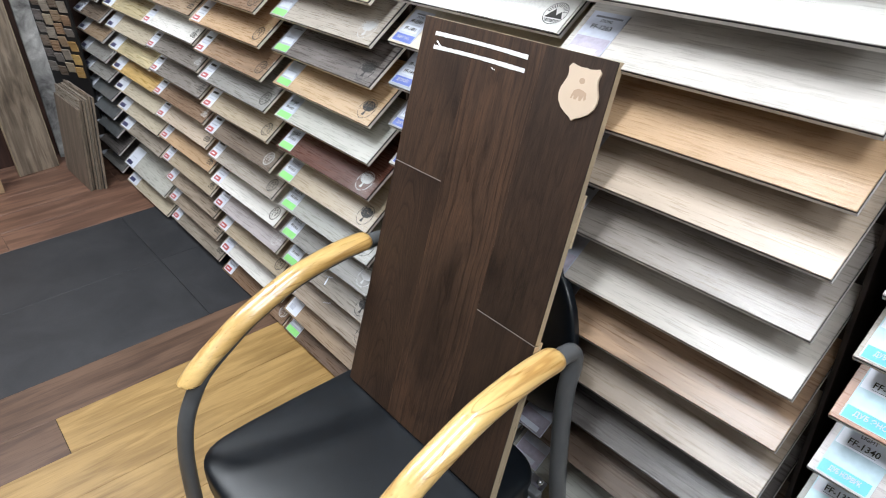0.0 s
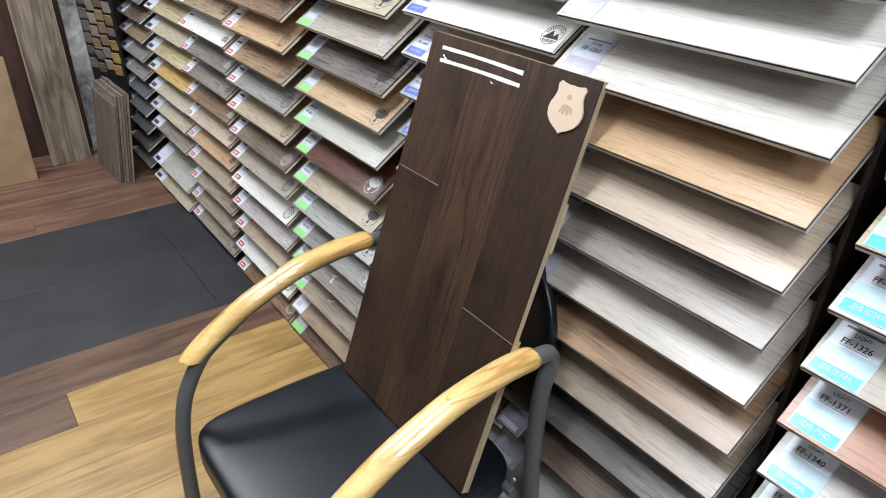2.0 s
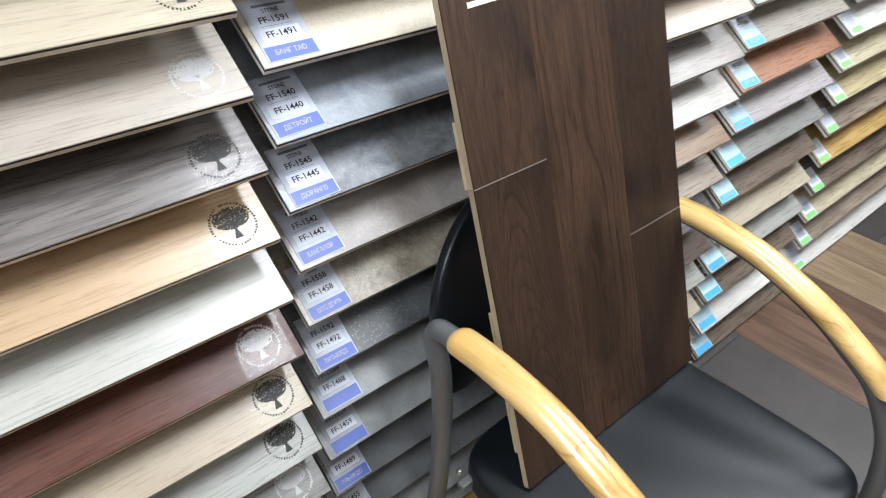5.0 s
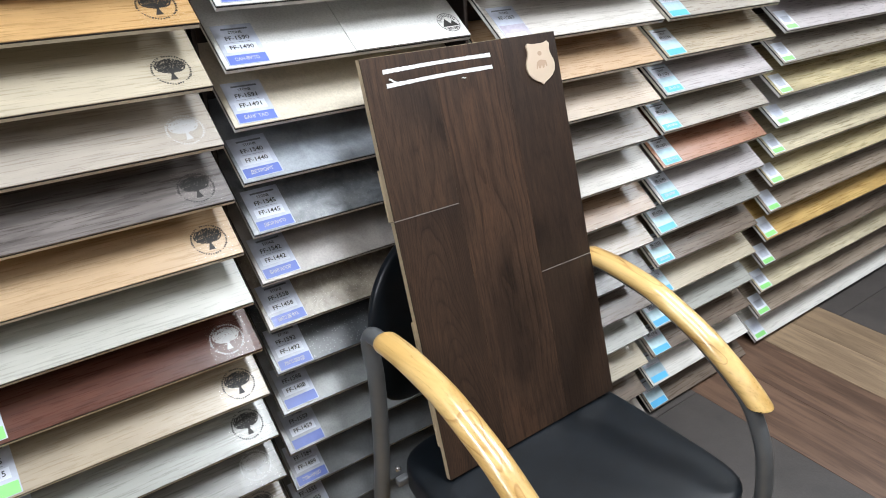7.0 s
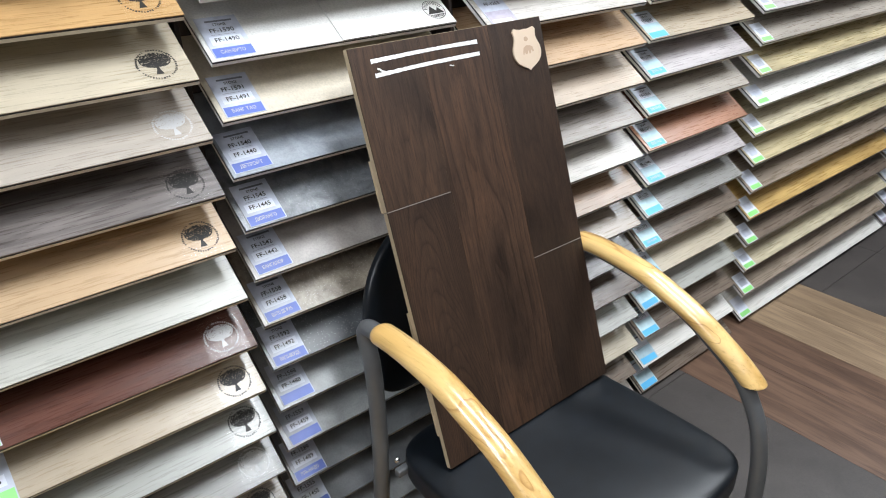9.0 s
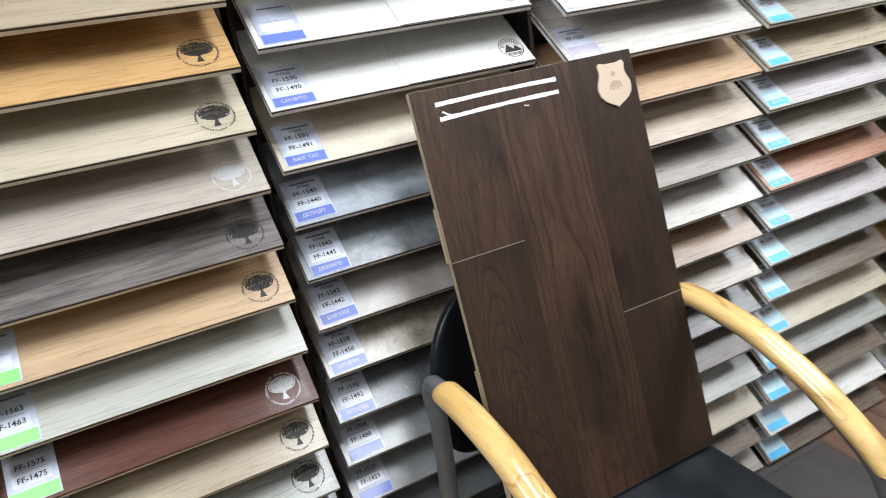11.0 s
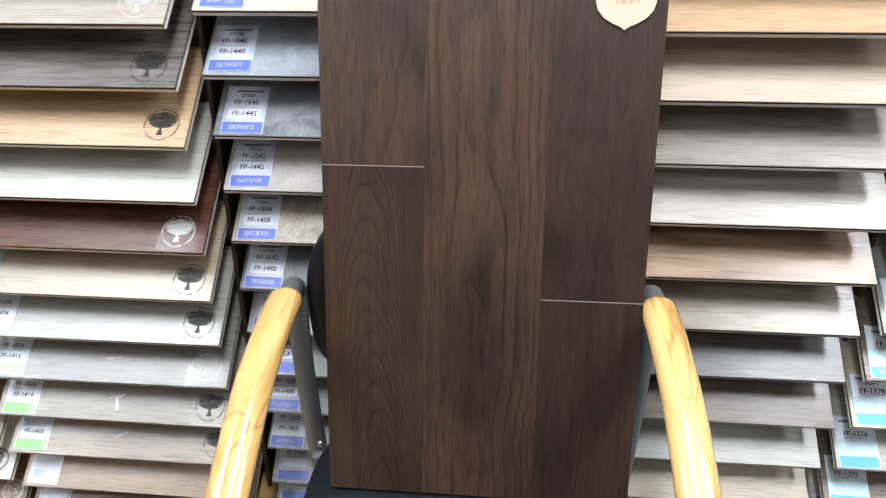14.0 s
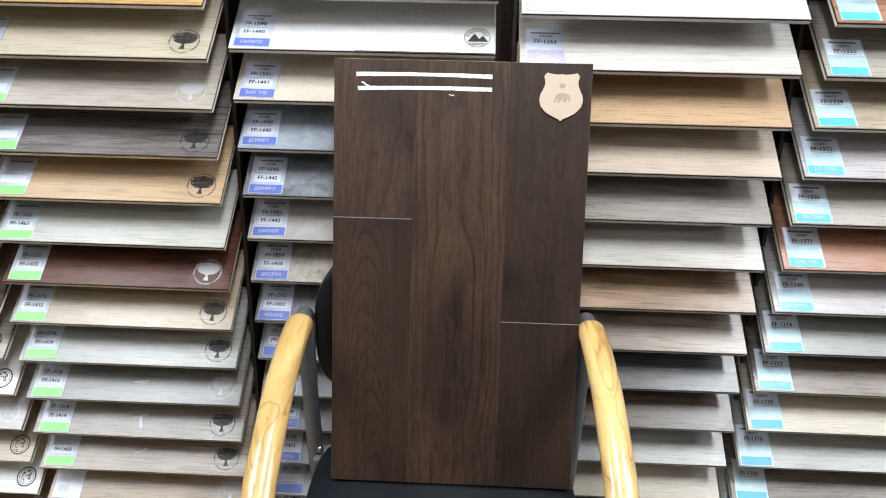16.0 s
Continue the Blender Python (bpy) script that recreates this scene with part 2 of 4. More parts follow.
def dark_oak(name, stain, axis, bow, climb, rings, bold, knot=None, smoky=0.75, wobble=1.5):
    """Dark-stained oak sawn flat: growth rings that arch about an axis and climb along z, fine pores, smoky patches and, where asked, a knot."""
    m, nt, p = nodes_of(name)
    tc = nt.nodes.new("ShaderNodeTexCoord")
    xyz = nt.nodes.new("ShaderNodeSeparateXYZ")
    nt.links.new(tc.outputs["Object"], xyz.inputs[0])
    wander = add(nt, "ShaderNodeTexNoise", Scale=1.0, Detail=3.0, Roughness=0.5)
    nt.links.new(local(nt, (9.0, 1.0, 2.4)), wander.inputs[0])
    drift = add(nt, "ShaderNodeTexNoise", Scale=1.0, Detail=1.0)
    nt.links.new(local(nt, (0.5, 1.0, 3.2)), drift.inputs[0])
    x = maths(nt, "SUBTRACT", xyz.outputs[0], axis)
    x = maths(nt, "ADD", x, maths(nt, "MULTIPLY", maths(nt, "SUBTRACT", drift.outputs[0], 0.5), 0.09))
    field = maths(nt, "MULTIPLY", maths(nt, "MULTIPLY", x, x), bow)
    field = maths(nt, "ADD", field, maths(nt, "MULTIPLY", xyz.outputs[2], climb))
    field = maths(nt, "ADD", field, maths(nt, "MULTIPLY", wander.outputs[0], wobble))
    if knot:
        dx, dz = maths(nt, "SUBTRACT", xyz.outputs[0], knot[0]), maths(nt, "SUBTRACT", xyz.outputs[2], knot[1])
        far = maths(nt, "ADD", maths(nt, "MULTIPLY", dx, dx), maths(nt, "MULTIPLY", maths(nt, "MULTIPLY", dz, dz), 0.6))
        near = maths(nt, "POWER", 2.718, maths(nt, "MULTIPLY", far, -1100.0))
        field = maths(nt, "ADD", field, maths(nt, "MULTIPLY", near, 1.1))
    ring = maths(nt, "FRACT", maths(nt, "MULTIPLY", field, rings))
    pores = add(nt, "ShaderNodeTexNoise", Scale=1.0, Detail=5.0, Roughness=0.7)
    nt.links.new(local(nt, (430.0, 60.0, 26.0)), pores.inputs[0])
    streak = add(nt, "ShaderNodeTexNoise", Scale=1.0, Detail=4.0, Roughness=0.6)
    nt.links.new(local(nt, (95.0, 20.0, 3.2)), streak.inputs[0])
    smoke = add(nt, "ShaderNodeTexNoise", Scale=1.0, Detail=4.0, Roughness=0.55, Distortion=0.4)
    nt.links.new(local(nt, (8.0, 4.0, 4.5)), smoke.inputs[0])
    veil = add(nt, "ShaderNodeTexNoise", Scale=1.0, Detail=2.0)
    nt.links.new(local(nt, (10.0, 5.0, 3.4)), veil.inputs[0])
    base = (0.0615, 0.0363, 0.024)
    c = ramp(nt, streak.outputs[0], [(0.3, tuple(0.74 * v for v in base)), (0.5, base), (0.72, tuple(k * v for k, v in zip((1.2, 1.16, 1.1), base)))])
    shown = ramp(nt, veil.outputs[0], [(0.36, (0.4 * bold,) * 3), (0.62, (bold,) * 3)])
    c = mixed(nt, "MULTIPLY", shown, c, ramp(nt, ring, [(0.0, (0.2, 0.17, 0.16)), (0.05, (0.36, 0.32, 0.3)), (0.2, (0.9, 0.89, 0.88)), (0.85, (1.12, 1.08, 1.04)), (1.0, (0.7, 0.68, 0.66))]))
    c = mixed(nt, "MULTIPLY", smoky, c, ramp(nt, smoke.outputs[0], [(0.32, (0.48, 0.48, 0.5)), (0.5, (0.9, 0.9, 0.9)), (0.68, (1.16, 1.1, 1.04))]))
    c = mixed(nt, "MULTIPLY", 0.55, c, ramp(nt, pores.outputs[0], [(0.36, (0.25, 0.22, 0.21)), (0.48, (0.92, 0.92, 0.92)), (0.68, (1.4, 1.34, 1.26))]))
    if knot:
        c = mixed(nt, "MULTIPLY", maths(nt, "MULTIPLY", near, 0.75), c, (0.3, 0.28, 0.28))
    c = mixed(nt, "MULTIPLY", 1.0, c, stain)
    nt.links.new(c, p.inputs["Base Color"])
    p.inputs["Roughness"].default_value = 0.47
    p.inputs["Specular IOR Level"].default_value = 0.4
    b = nt.nodes.new("ShaderNodeBump")
    b.inputs["Strength"].default_value, b.inputs["Distance"].default_value = 0.35, 0.001
    nt.links.new(pores.outputs[0], b.inputs["Height"])
    nt.links.new(b.outputs[0], p.inputs["Normal"])
    return m


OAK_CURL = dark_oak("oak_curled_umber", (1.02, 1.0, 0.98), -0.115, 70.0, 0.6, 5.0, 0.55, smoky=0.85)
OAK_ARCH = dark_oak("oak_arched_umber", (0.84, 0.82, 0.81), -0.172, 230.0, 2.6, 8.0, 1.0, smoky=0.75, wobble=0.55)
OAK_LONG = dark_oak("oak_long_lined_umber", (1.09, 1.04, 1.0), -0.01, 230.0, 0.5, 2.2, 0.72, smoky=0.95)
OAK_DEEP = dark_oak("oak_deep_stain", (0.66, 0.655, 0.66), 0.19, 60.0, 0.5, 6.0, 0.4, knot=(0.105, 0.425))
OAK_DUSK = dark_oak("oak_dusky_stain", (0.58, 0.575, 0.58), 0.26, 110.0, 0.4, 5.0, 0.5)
OAK_CORE = plain("raw_plywood_edge", (0.50, 0.40, 0.27), 0.6, worn=0.2)
TAPE = plain("white_tape", (0.86, 0.86, 0.86), 0.35, worn=0.05)
SHIELD = plain("pale_birch_shield", (0.65, 0.515, 0.39), 0.5, worn=0.06, scale=40.0)
SHIELD_INK = plain("burnt_wood_mark", (0.47, 0.33, 0.23), 0.6)
GAP = plain("pale_joint", (0.27, 0.245, 0.225), 0.6)
LEATHER = plain("black_leatherette", (0.0050, 0.0075, 0.0110), 0.40, worn=0.25, scale=420.0, bump=0.22)
LEATHER.node_tree.nodes["Principled BSDF"].inputs["Specular IOR Level"].default_value = 0.6
BEECH = wood("lacquered_beech", (0.86, 0.575, 0.225), (0.62, 0.36, 0.105), "y", rough=0.28, grain=0.9, fibre=0.4, knots=0.15, bump=0.03, coat=0.9, vein=0.6)
TUBE = plain("grey_powder_coated_steel", (0.13, 0.135, 0.14), 0.34, 0.1)
CHROME = plain("bright_bolt", (0.6, 0.6, 0.62), 0.2, 0.9)
FLOOR_RED = wood("floor_red_brown", (0.235, 0.127, 0.086), (0.115, 0.059, 0.041), "y", rough=0.36, knots=0.5)
FLOOR_BROWN = wood("floor_brown", (0.18, 0.107, 0.072), (0.093, 0.053, 0.036), "y", rough=0.36, knots=0.5)
FLOOR_YELLOW = wood("floor_yellow_oak", (0.49, 0.31, 0.118), (0.31, 0.18, 0.057), "y", rough=0.36, knots=0.4, wild=0.8, fibre=0.5)
FLOOR_BEIGE = wood("floor_beige_oak", (0.345, 0.245, 0.155), (0.21, 0.145, 0.092), "y", rough=0.38, knots=0.5)
FLOOR_TILE = stone("floor_dark_tile", (0.046, 0.047, 0.052), (0.024, 0.025, 0.029), rough=0.5, scale=5.0)
FLOOR_TILE_WARM = stone("floor_warm_dark_tile", (0.084, 0.073, 0.068), (0.056, 0.049, 0.046), rough=0.45, scale=5.0)
SUBFLOOR = plain("subfloor", (0.03, 0.026, 0.023), 0.8)
RUSTIC = wood("rustic_weathered_plank", (0.33, 0.265, 0.2), (0.13, 0.1, 0.075), "z", rough=0.5, knots=1.0, wild=2.2, grain=0.75)
OFFCUT = wood("offcut_brown", (0.24, 0.19, 0.15), (0.13, 0.1, 0.078), "z", rough=0.45, knots=0.6)
DULL_EDGE = plain("dull_plank_edge", (0.24, 0.19, 0.14), 0.6, worn=0.3)
FIBRE = plain("raw_fibreboard", (0.40, 0.27, 0.16), 0.8, scale=140.0)
MARBLE = stone("flaking_white_marble_print", (0.74, 0.74, 0.72), (0.06, 0.055, 0.06), rough=0.3, scale=9.0)


def glow(name, strength):
    m, nt, p = nodes_of(name)
    p.inputs["Emission Color"].default_value = (1, 0.985, 0.96, 1)
    p.inputs["Emission Strength"].default_value = strength
    return m


DIFFUSER = glow("lamp_diffuser", 6.0)


# ---- building helpers ----
def part(name, bm, material, parent, label=""):
    me = bpy.data.meshes.new(name)
    bm.to_mesh(me)
    bm.free()
    for m in material if isinstance(material, (list, tuple)) else (material,):
        me.materials.append(m)
    ob = new(name, me)
    ob.parent = parent
    return tagged(ob, label) if label else ob


def shared(name, me, parent, m=None):
    ob = new(name, me)
    ob.parent = parent
    if m is not None:
        ob.matrix_basis = m
    return ob


def holder(name, m, label, category, group="", kind=""):
    ob = new(name)
    ob.empty_display_size = 0.05
    ob.matrix_basis = m
    return tagged(ob, label, category, group, kind)


def box(bm, lo, hi, bevel=0.0, segments=2, slot=0):
    c = [(a + b) / 2 for a, b in zip(lo, hi)]
    s = [b - a for a, b in zip(lo, hi)]
    r = bmesh.ops.create_cube(bm, size=1.0, matrix=Matrix.Translation(c) @ Matrix.Diagonal((*s, 1)))
    vs = r["verts"]
    faces = {f for v in vs for f in v.link_faces}
    for f in faces:
        f.material_index = slot
    if bevel:
        edges = {e for v in vs for e in v.link_edges}
        bmesh.ops.bevel(bm, geom=list(edges), offset=bevel, segments=segments, affect="EDGES", profile=0.5)
    return faces


def smooth(bm, angle=40):
    for f in bm.faces:
        f.smooth = True
    for e in bm.edges:
        if len(e.link_faces) == 2 and e.calc_face_angle(0) > radians(angle):
            e.smooth = False


def spline(points, steps=10):
    """A smooth line through the points (Catmull-Rom)."""
    p = [Vector(a) for a in points]
    p = [2 * p[0] - p[1]] + p + [2 * p[-1] - p[-2]]
    out = []
    for i in range(1, len(p) - 2):
        for k in range(steps):
            t = k / steps
            out.append(0.5 * (2 * p[i] + (p[i + 1] - p[i - 1]) * t + (2 * p[i - 1] - 5 * p[i] + 4 * p[i + 1] - p[i + 2]) * t * t
                              + (3 * p[i] - p[i - 1] - 3 * p[i + 1] + p[i + 2]) * t ** 3))
    return out + [p[-2]]


def sweep(bm, line, rx, ry=None, sides=20, cap=0.6):
    """A tube along a line that lies in a plane of constant x, rounded at both ends; rx across, ry in the plane."""
    ry = ry or rx
    n = len(line)
    rings = []
    total = sum((b - a).length for a, b in zip(line, line[1:]))
    done = 0.0
    for i, c in enumerate(line):
        if i:
            done += (c - line[i - 1]).length
        d = (line[min(i + 1, n - 1)] - line[max(i - 1, 0)]).normalized()
        side = Vector((1, 0, 0))
        up = side.cross(d).normalized()
        near = min(done, total - done) / (rx * cap)
        k = math.sqrt(max(0.0, 1 - (1 - min(1.0, near)) ** 2)) * 0.85 + 0.15
        rings.append([bm.verts.new(c + side * (math.cos(a) * rx * k) + up * (math.sin(a) * ry * k))
                      for a in (2 * math.pi * j / sides for j in range(sides))])
    for a, b in zip(rings, rings[1:]):
        for j in range(sides):
            bm.faces.new((a[j], a[(j + 1) % sides], b[(j + 1) % sides], b[j]))
    bm.faces.new(rings[0][::-1])
    bm.faces.new(rings[-1])
    bmesh.ops.recalc_face_normals(bm, faces=bm.faces)
    smooth(bm, 60)


def disc(bm, x, y, r, z=0.0, n=12, sx=1.0):
    bm.faces.new([bm.verts.new((x + sx * r * math.cos(a), y + r * math.sin(a), z)) for a in (2 * math.pi * i / n for i in range(n))])


def arc(bm, x, y, r0, r1, a0, a1, n=10, z=0.0):
    pts = [(math.cos(a0 + (a1 - a0) * i / n), math.sin(a0 + (a1 - a0) * i / n)) for i in range(n + 1)]
    inn = [bm.verts.new((x + r0 * c, y + r0 * s, z)) for c, s in pts]
    out = [bm.verts.new((x + r1 * c, y + r1 * s, z)) for c, s in pts]
    for i in range(n):
        bm.faces.new((inn[i], out[i], out[i + 1], inn[i + 1]))


def quad(bm, x0, y0, x1, y1, z=0.0):
    bm.faces.new([bm.verts.new(p) for p in ((x0, y0, z), (x1, y0, z), (x1, y1, z), (x0, y1, z))])


def mesh_of(name, bm, *materials):
    me = bpy.data.meshes.new(name)
    bm.to_mesh(me)
    bm.free()
    for m in materials:
        me.materials.append(m)
    return me


# ---- lettering: all words made at once, kept as meshes ----
WORDS = ["STONE", "LIGHT", "STRONG"]
CODES_STONE = [("FF-1590", "FF-1490", "САН-ВИТО"), ("FF-1591", "FF-1491", "БАНГ ТАО"), ("FF-1540", "FF-1440", "ДЕТРОЙТ"),
               ("FF-1545", "FF-1445", "ДЮРАНГО"), ("FF-1542", "FF-1442", "БАНГАЛОР"), ("FF-1558", "FF-1458", "ШАТО ДЕ ФУА"),
               ("FF-1592", "FF-1492", "ЛАГО-ВЕРДЕ"), ("FF-1588", "FF-1488", ""), ("FF-1559", "FF-1459", ""),
               ("FF-1589", "FF-1489", "ЭЛЬ-НИДО"), ("FF-1555", "FF-1455", "ШАТО МИРАНДА"), ("FF-1499", "", ""), ("FF-1553", "FF-1453", "")]
CODES_WOOD = [("", "", ""), ("", "", ""), ("", "", ""), ("", "", ""), ("FF-1563", "FF-1463", ""), ("FF-1575", "FF-1475", ""), ("FF-1515", "FF-1415", ""),
              ("FF-1574", "FF-1474", ""), ("FF-1516", "FF-1416", ""), ("FF-1514", "FF-1414", ""), ("", "FF-1460", "")]
CODES_LIGHT = [("FF-1325", "", ""), ("FF-1334", "", ""), ("FF-1375", "", "ДУБ КОТКА"), ("FF-1326", "", "ДУБ ЛЕФФА"), ("FF-1371", "", "ДУБ ЭНО"),
               ("FF-1340", "", "ДУБ НОРВИК"), ("FF-1374", "", ""), ("FF-1373", "", "ДУБ КАИР"), ("FF-1378", "", ""), ("FF-1376", "", ""), ("FF-1395", "", "")]
CODES_STRONG = [("FF-1264", "", ""), ("FF-1263", "", "")]
for rows in (CODES_STONE, CODES_WOOD, CODES_LIGHT, CODES_STRONG):
    WORDS += [w for row in rows for w in row if w]


def letter_meshes(words):
    made = {}
    for w in dict.fromkeys(words):
        cu = bpy.data.curves.new("letters", "FONT")
        cu.body, cu.align_x, cu.align_y, cu.size, cu.resolution_u = w, "CENTER", "CENTER", 1.0, 2
        cu.offset = 0.014
        made[w] = new("letters", cu)
    dg = bpy.context.evaluated_depsgraph_get()
    out = {}
    for w, ob in made.items():
        out[w] = bpy.data.meshes.new_from_object(ob.evaluated_get(dg))
        out[w].name = "letters"
    for ob in made.values():
        cu = ob.data
        bpy.data.objects.remove(ob)
        bpy.data.curves.remove(cu)
    return out


LETTERS = letter_meshes(WORDS)
INKED = {}


def words(text, width, height, x, y, z, material, parent):
    """A line of lettering that fills at most width, lying on a card."""
    key = (text, material.name)
    if key not in INKED:
        me = LETTERS[text].copy()
        me.materials.clear()
        me.materials.append(material)
        INKED[key] = me
    me = INKED[key]
    xs = [v.co.x for v in me.vertices]
    span = max(xs) - min(xs)
    s = min(height, width / span)
    return shared("lettering", me, parent, Matrix.Translation((x, y, z)) @ Matrix.Diagonal((s, height, 1, 1)))


# ---- setting ----
X0, X1, Y0, Y1 = -3.35, 5.2, -3.6, 0.62


def slab(name, lo, hi, material, label, category):
    bm = bmesh.new()
    box(bm, lo, hi)
    return tagged(part(name, bm, material, None), label, category, kind="structure")


slab("wall_north", (X0 - 0.1, Y1, -0.1), (X1 + 0.1, Y1 + 0.1, CEIL), PANEL_BROWN, "dark brown wall panel behind the sample racks", "wall")
slab("wall_west", (X0 - 0.1, Y0, -0.1), (X0, Y1, CEIL), WALL_BROWN, "dark red-brown panelled side wall of the showroom", "wall")
# east and south walls and ceiling stay out of view; their dark paint cuts fill
slab("wall_east", (X1, Y0, -0.1), (X1 + 0.1, Y1, CEIL), PLASTER, "unseen dark grey side wall, added to limit bounced light", "wall")
slab("wall_south", (X0 - 0.1, Y0 - 0.1, -0.1), (X1 + 0.1, Y0, CEIL), PLASTER, "unseen dark grey wall facing the racks, limits bounced light", "wall")
slab("ceiling", (X0 - 0.1, Y0 - 0.1, CEIL), (X1 + 0.1, Y1 + 0.1, CEIL + 0.1), CEIL_PAINT, "unseen grey ceiling over the showroom, kept dark to limit bounce", "ceiling")
floor = slab("floor", (X0 - 0.1, Y0 - 0.1, -0.1), (X1 + 0.1, Y1 + 0.1, -0.006), SUBFLOOR,
             "showroom floor laid with strips of different sample planks and dark tiles", "floor")

lamp_data = bpy.data.lights.new("panel_light", "AREA")
lamp_data.shape, lamp_data.size, lamp_data.size_y = "RECTANGLE", LAMP_WIDE, LAMP_LONG
lamp_data.energy, lamp_data.color = LAMP_WATTS, (0.864, 0.930, 1.0)
back_data = lamp_data.copy()
back_data.energy = BACK_WATTS
for x, y in LAMPS + BACK_LAMPS:
    lamp = holder("ceiling_light", pose(x, y, CEIL), "rectangular white ceiling light panel, switched on", "ceiling light", "ceiling lights")
    bm = bmesh.new()
    box(bm, (-LAMP_WIDE / 2 - 0.05, -LAMP_LONG / 2 - 0.05, -0.03), (LAMP_WIDE / 2 + 0.05, LAMP_LONG / 2 + 0.05, 0.0), 0.004)
    part("frame", bm, CEIL_PAINT, lamp)
    bm = bmesh.new()
    box(bm, (-LAMP_WIDE / 2 - 0.02, -LAMP_LONG / 2 - 0.02, -0.034), (LAMP_WIDE / 2 + 0.02, LAMP_LONG / 2 + 0.02, -0.031))
    part("diffuser", bm, DIFFUSER, lamp, "glowing white diffuser")
    ob = new("panel_light", lamp_data if (x, y) in LAMPS else back_data)
    ob.matrix_basis = pose(x, y, CEIL - 0.045)


# ---- sample racks ----
SLOPE = 35.0
DEPTH = 0.205
THICK = 0.0130


def front_y(c, z):
    return c["y"] + c["lean"] * (z - 0.85)


BOARDS = {}


def board_mesh(width, surface, core):
    key = (round(width, 3), surface, core.name)
    if key not in BOARDS:
        bm = bmesh.new()
        h = width / 2
        levels = [(0.0012, 0.0, 2), (0.0, 0.001, 2), (0.0, 0.0080, 1), (0.0008, 0.0080, 1), (0.0008, 0.0112, 1), (0.0002, 0.0112, 0), (0.0002, 0.0122, 0), (0.0009, THICK, 0)]
        rings = [[bm.verts.new(p) for p in ((-h + i, i, z), (h - i, i, z), (h - i, DEPTH - i, z), (-h + i, DEPTH - i, z))] for i, z, _ in levels]
        for a, b, (_, _, slot) in zip(rings, rings[1:], levels):
            for k in range(4):
                bm.faces.new((a[k], a[(k + 1) % 4], b[(k + 1) % 4], b[k])).material_index = slot
        bm.faces.new(rings[0][::-1]).material_index = 2
        bm.faces.new(rings[-1]).material_index = 0
        BOARDS[key] = mesh_of("board", bm, SURFACES[surface], CORE_LINE, core)
    return BOARDS[key]


def tree_stamp():
    """Round mark: a spreading tree of many leaves in a broken ring of tiny print."""
    bm = bmesh.new()
    rnd = random.Random(5)
    for k in range(46):
        if k % 12 == 11:
            continue
        a = 2 * math.pi * k / 46 + 0.4
        arc(bm, 0, 0, 0.0282, 0.0284 + rnd.uniform(0.0024, 0.0036), a, a + rnd.uniform(0.055, 0.105), 1)
    for _ in range(640):
        a, r = rnd.uniform(0, 2 * math.pi), math.sqrt(rnd.random())
        x, y = 0.0245 * r * math.cos(a), 0.0085 + 0.0155 * r * math.sin(a)
        disc(bm, x, y, rnd.uniform(0.0007, 0.0017), 0.00001 * rnd.random(), 5)
    bm.faces.new([bm.verts.new(p) for p in ((-0.006, -0.021, 0), (0.006, -0.021, 0), (0.0022, -0.009, 0), (0.0030, 0.006, 0), (-0.0030, 0.006, 0), (-0.0020, -0.009, 0))])
    for s in (-1, 1):
        for x, y in ((0.017, 0.006), (0.013, 0.013), (0.006, 0.019)):
            bm.faces.new([bm.verts.new(p) for p in ((0, -0.005, 0.00002), (s * x, y, 0.00002), (s * (x - 0.001), y + 0.001, 0.00002), (0, -0.001, 0.00002))][::s])
    return bm


def ring_stamp():
    bm = bmesh.new()
    arc(bm, 0, 0, 0.0215, 0.0245, 0, 2 * math.pi, 30)
    arc(bm, 0, 0, 0.0175, 0.0185, 0, 2 * math.pi, 30)
    rnd = random.Random(8)
    for _ in range(26):
        a, r = rnd.uniform(0, 6.28), 0.014 * math.sqrt(rnd.random())
        disc(bm, r * math.cos(a), r * math.sin(a), 0.0018, 0, 6)
    return bm


def trio_stamp():
    bm = bmesh.new()
    for x, y in ((-0.011, -0.006), (0.011, -0.006), (0.0, 0.012)):
        arc(bm, x, y, 0.007, 0.0105, 0, 2 * math.pi, 18)
        disc(bm, x, y, 0.003, 0, 8)
    return bm


def hill_stamp():
    bm = bmesh.new()
    arc(bm, 0, 0, 0.0245, 0.026, 0, 2 * math.pi, 36)
    for k in range(13):
        a = 0.25 + k * (math.pi - 0.5) / 12
        arc(bm, 0, 0, 0.015, 0.023, a, a + 0.09, 2)
    for x, w, t in ((-0.006, 0.014, 0.011), (0.01, 0.011, 0.006)):
        bm.faces.new([bm.verts.new(p) for p in ((x - w, -0.011, 0), (x + w, -0.011, 0), (x + 0.001, t, 0))])
    for k in range(3):
        quad(bm, -0.018 + 0.003 * k, -0.0155 - 0.0025 * k, 0.018 - 0.003 * k, -0.0140 - 0.0025 * k)
    return bm


STAMPS = {}
for kind, maker in (("tree", tree_stamp), ("ring", ring_stamp), ("trio", trio_stamp), ("hill", hill_stamp)):
    for ink, m in (("dark", INK), ("light", INK_WHITE)):
        STAMPS[kind, ink] = mesh_of("stamp", maker(), m)



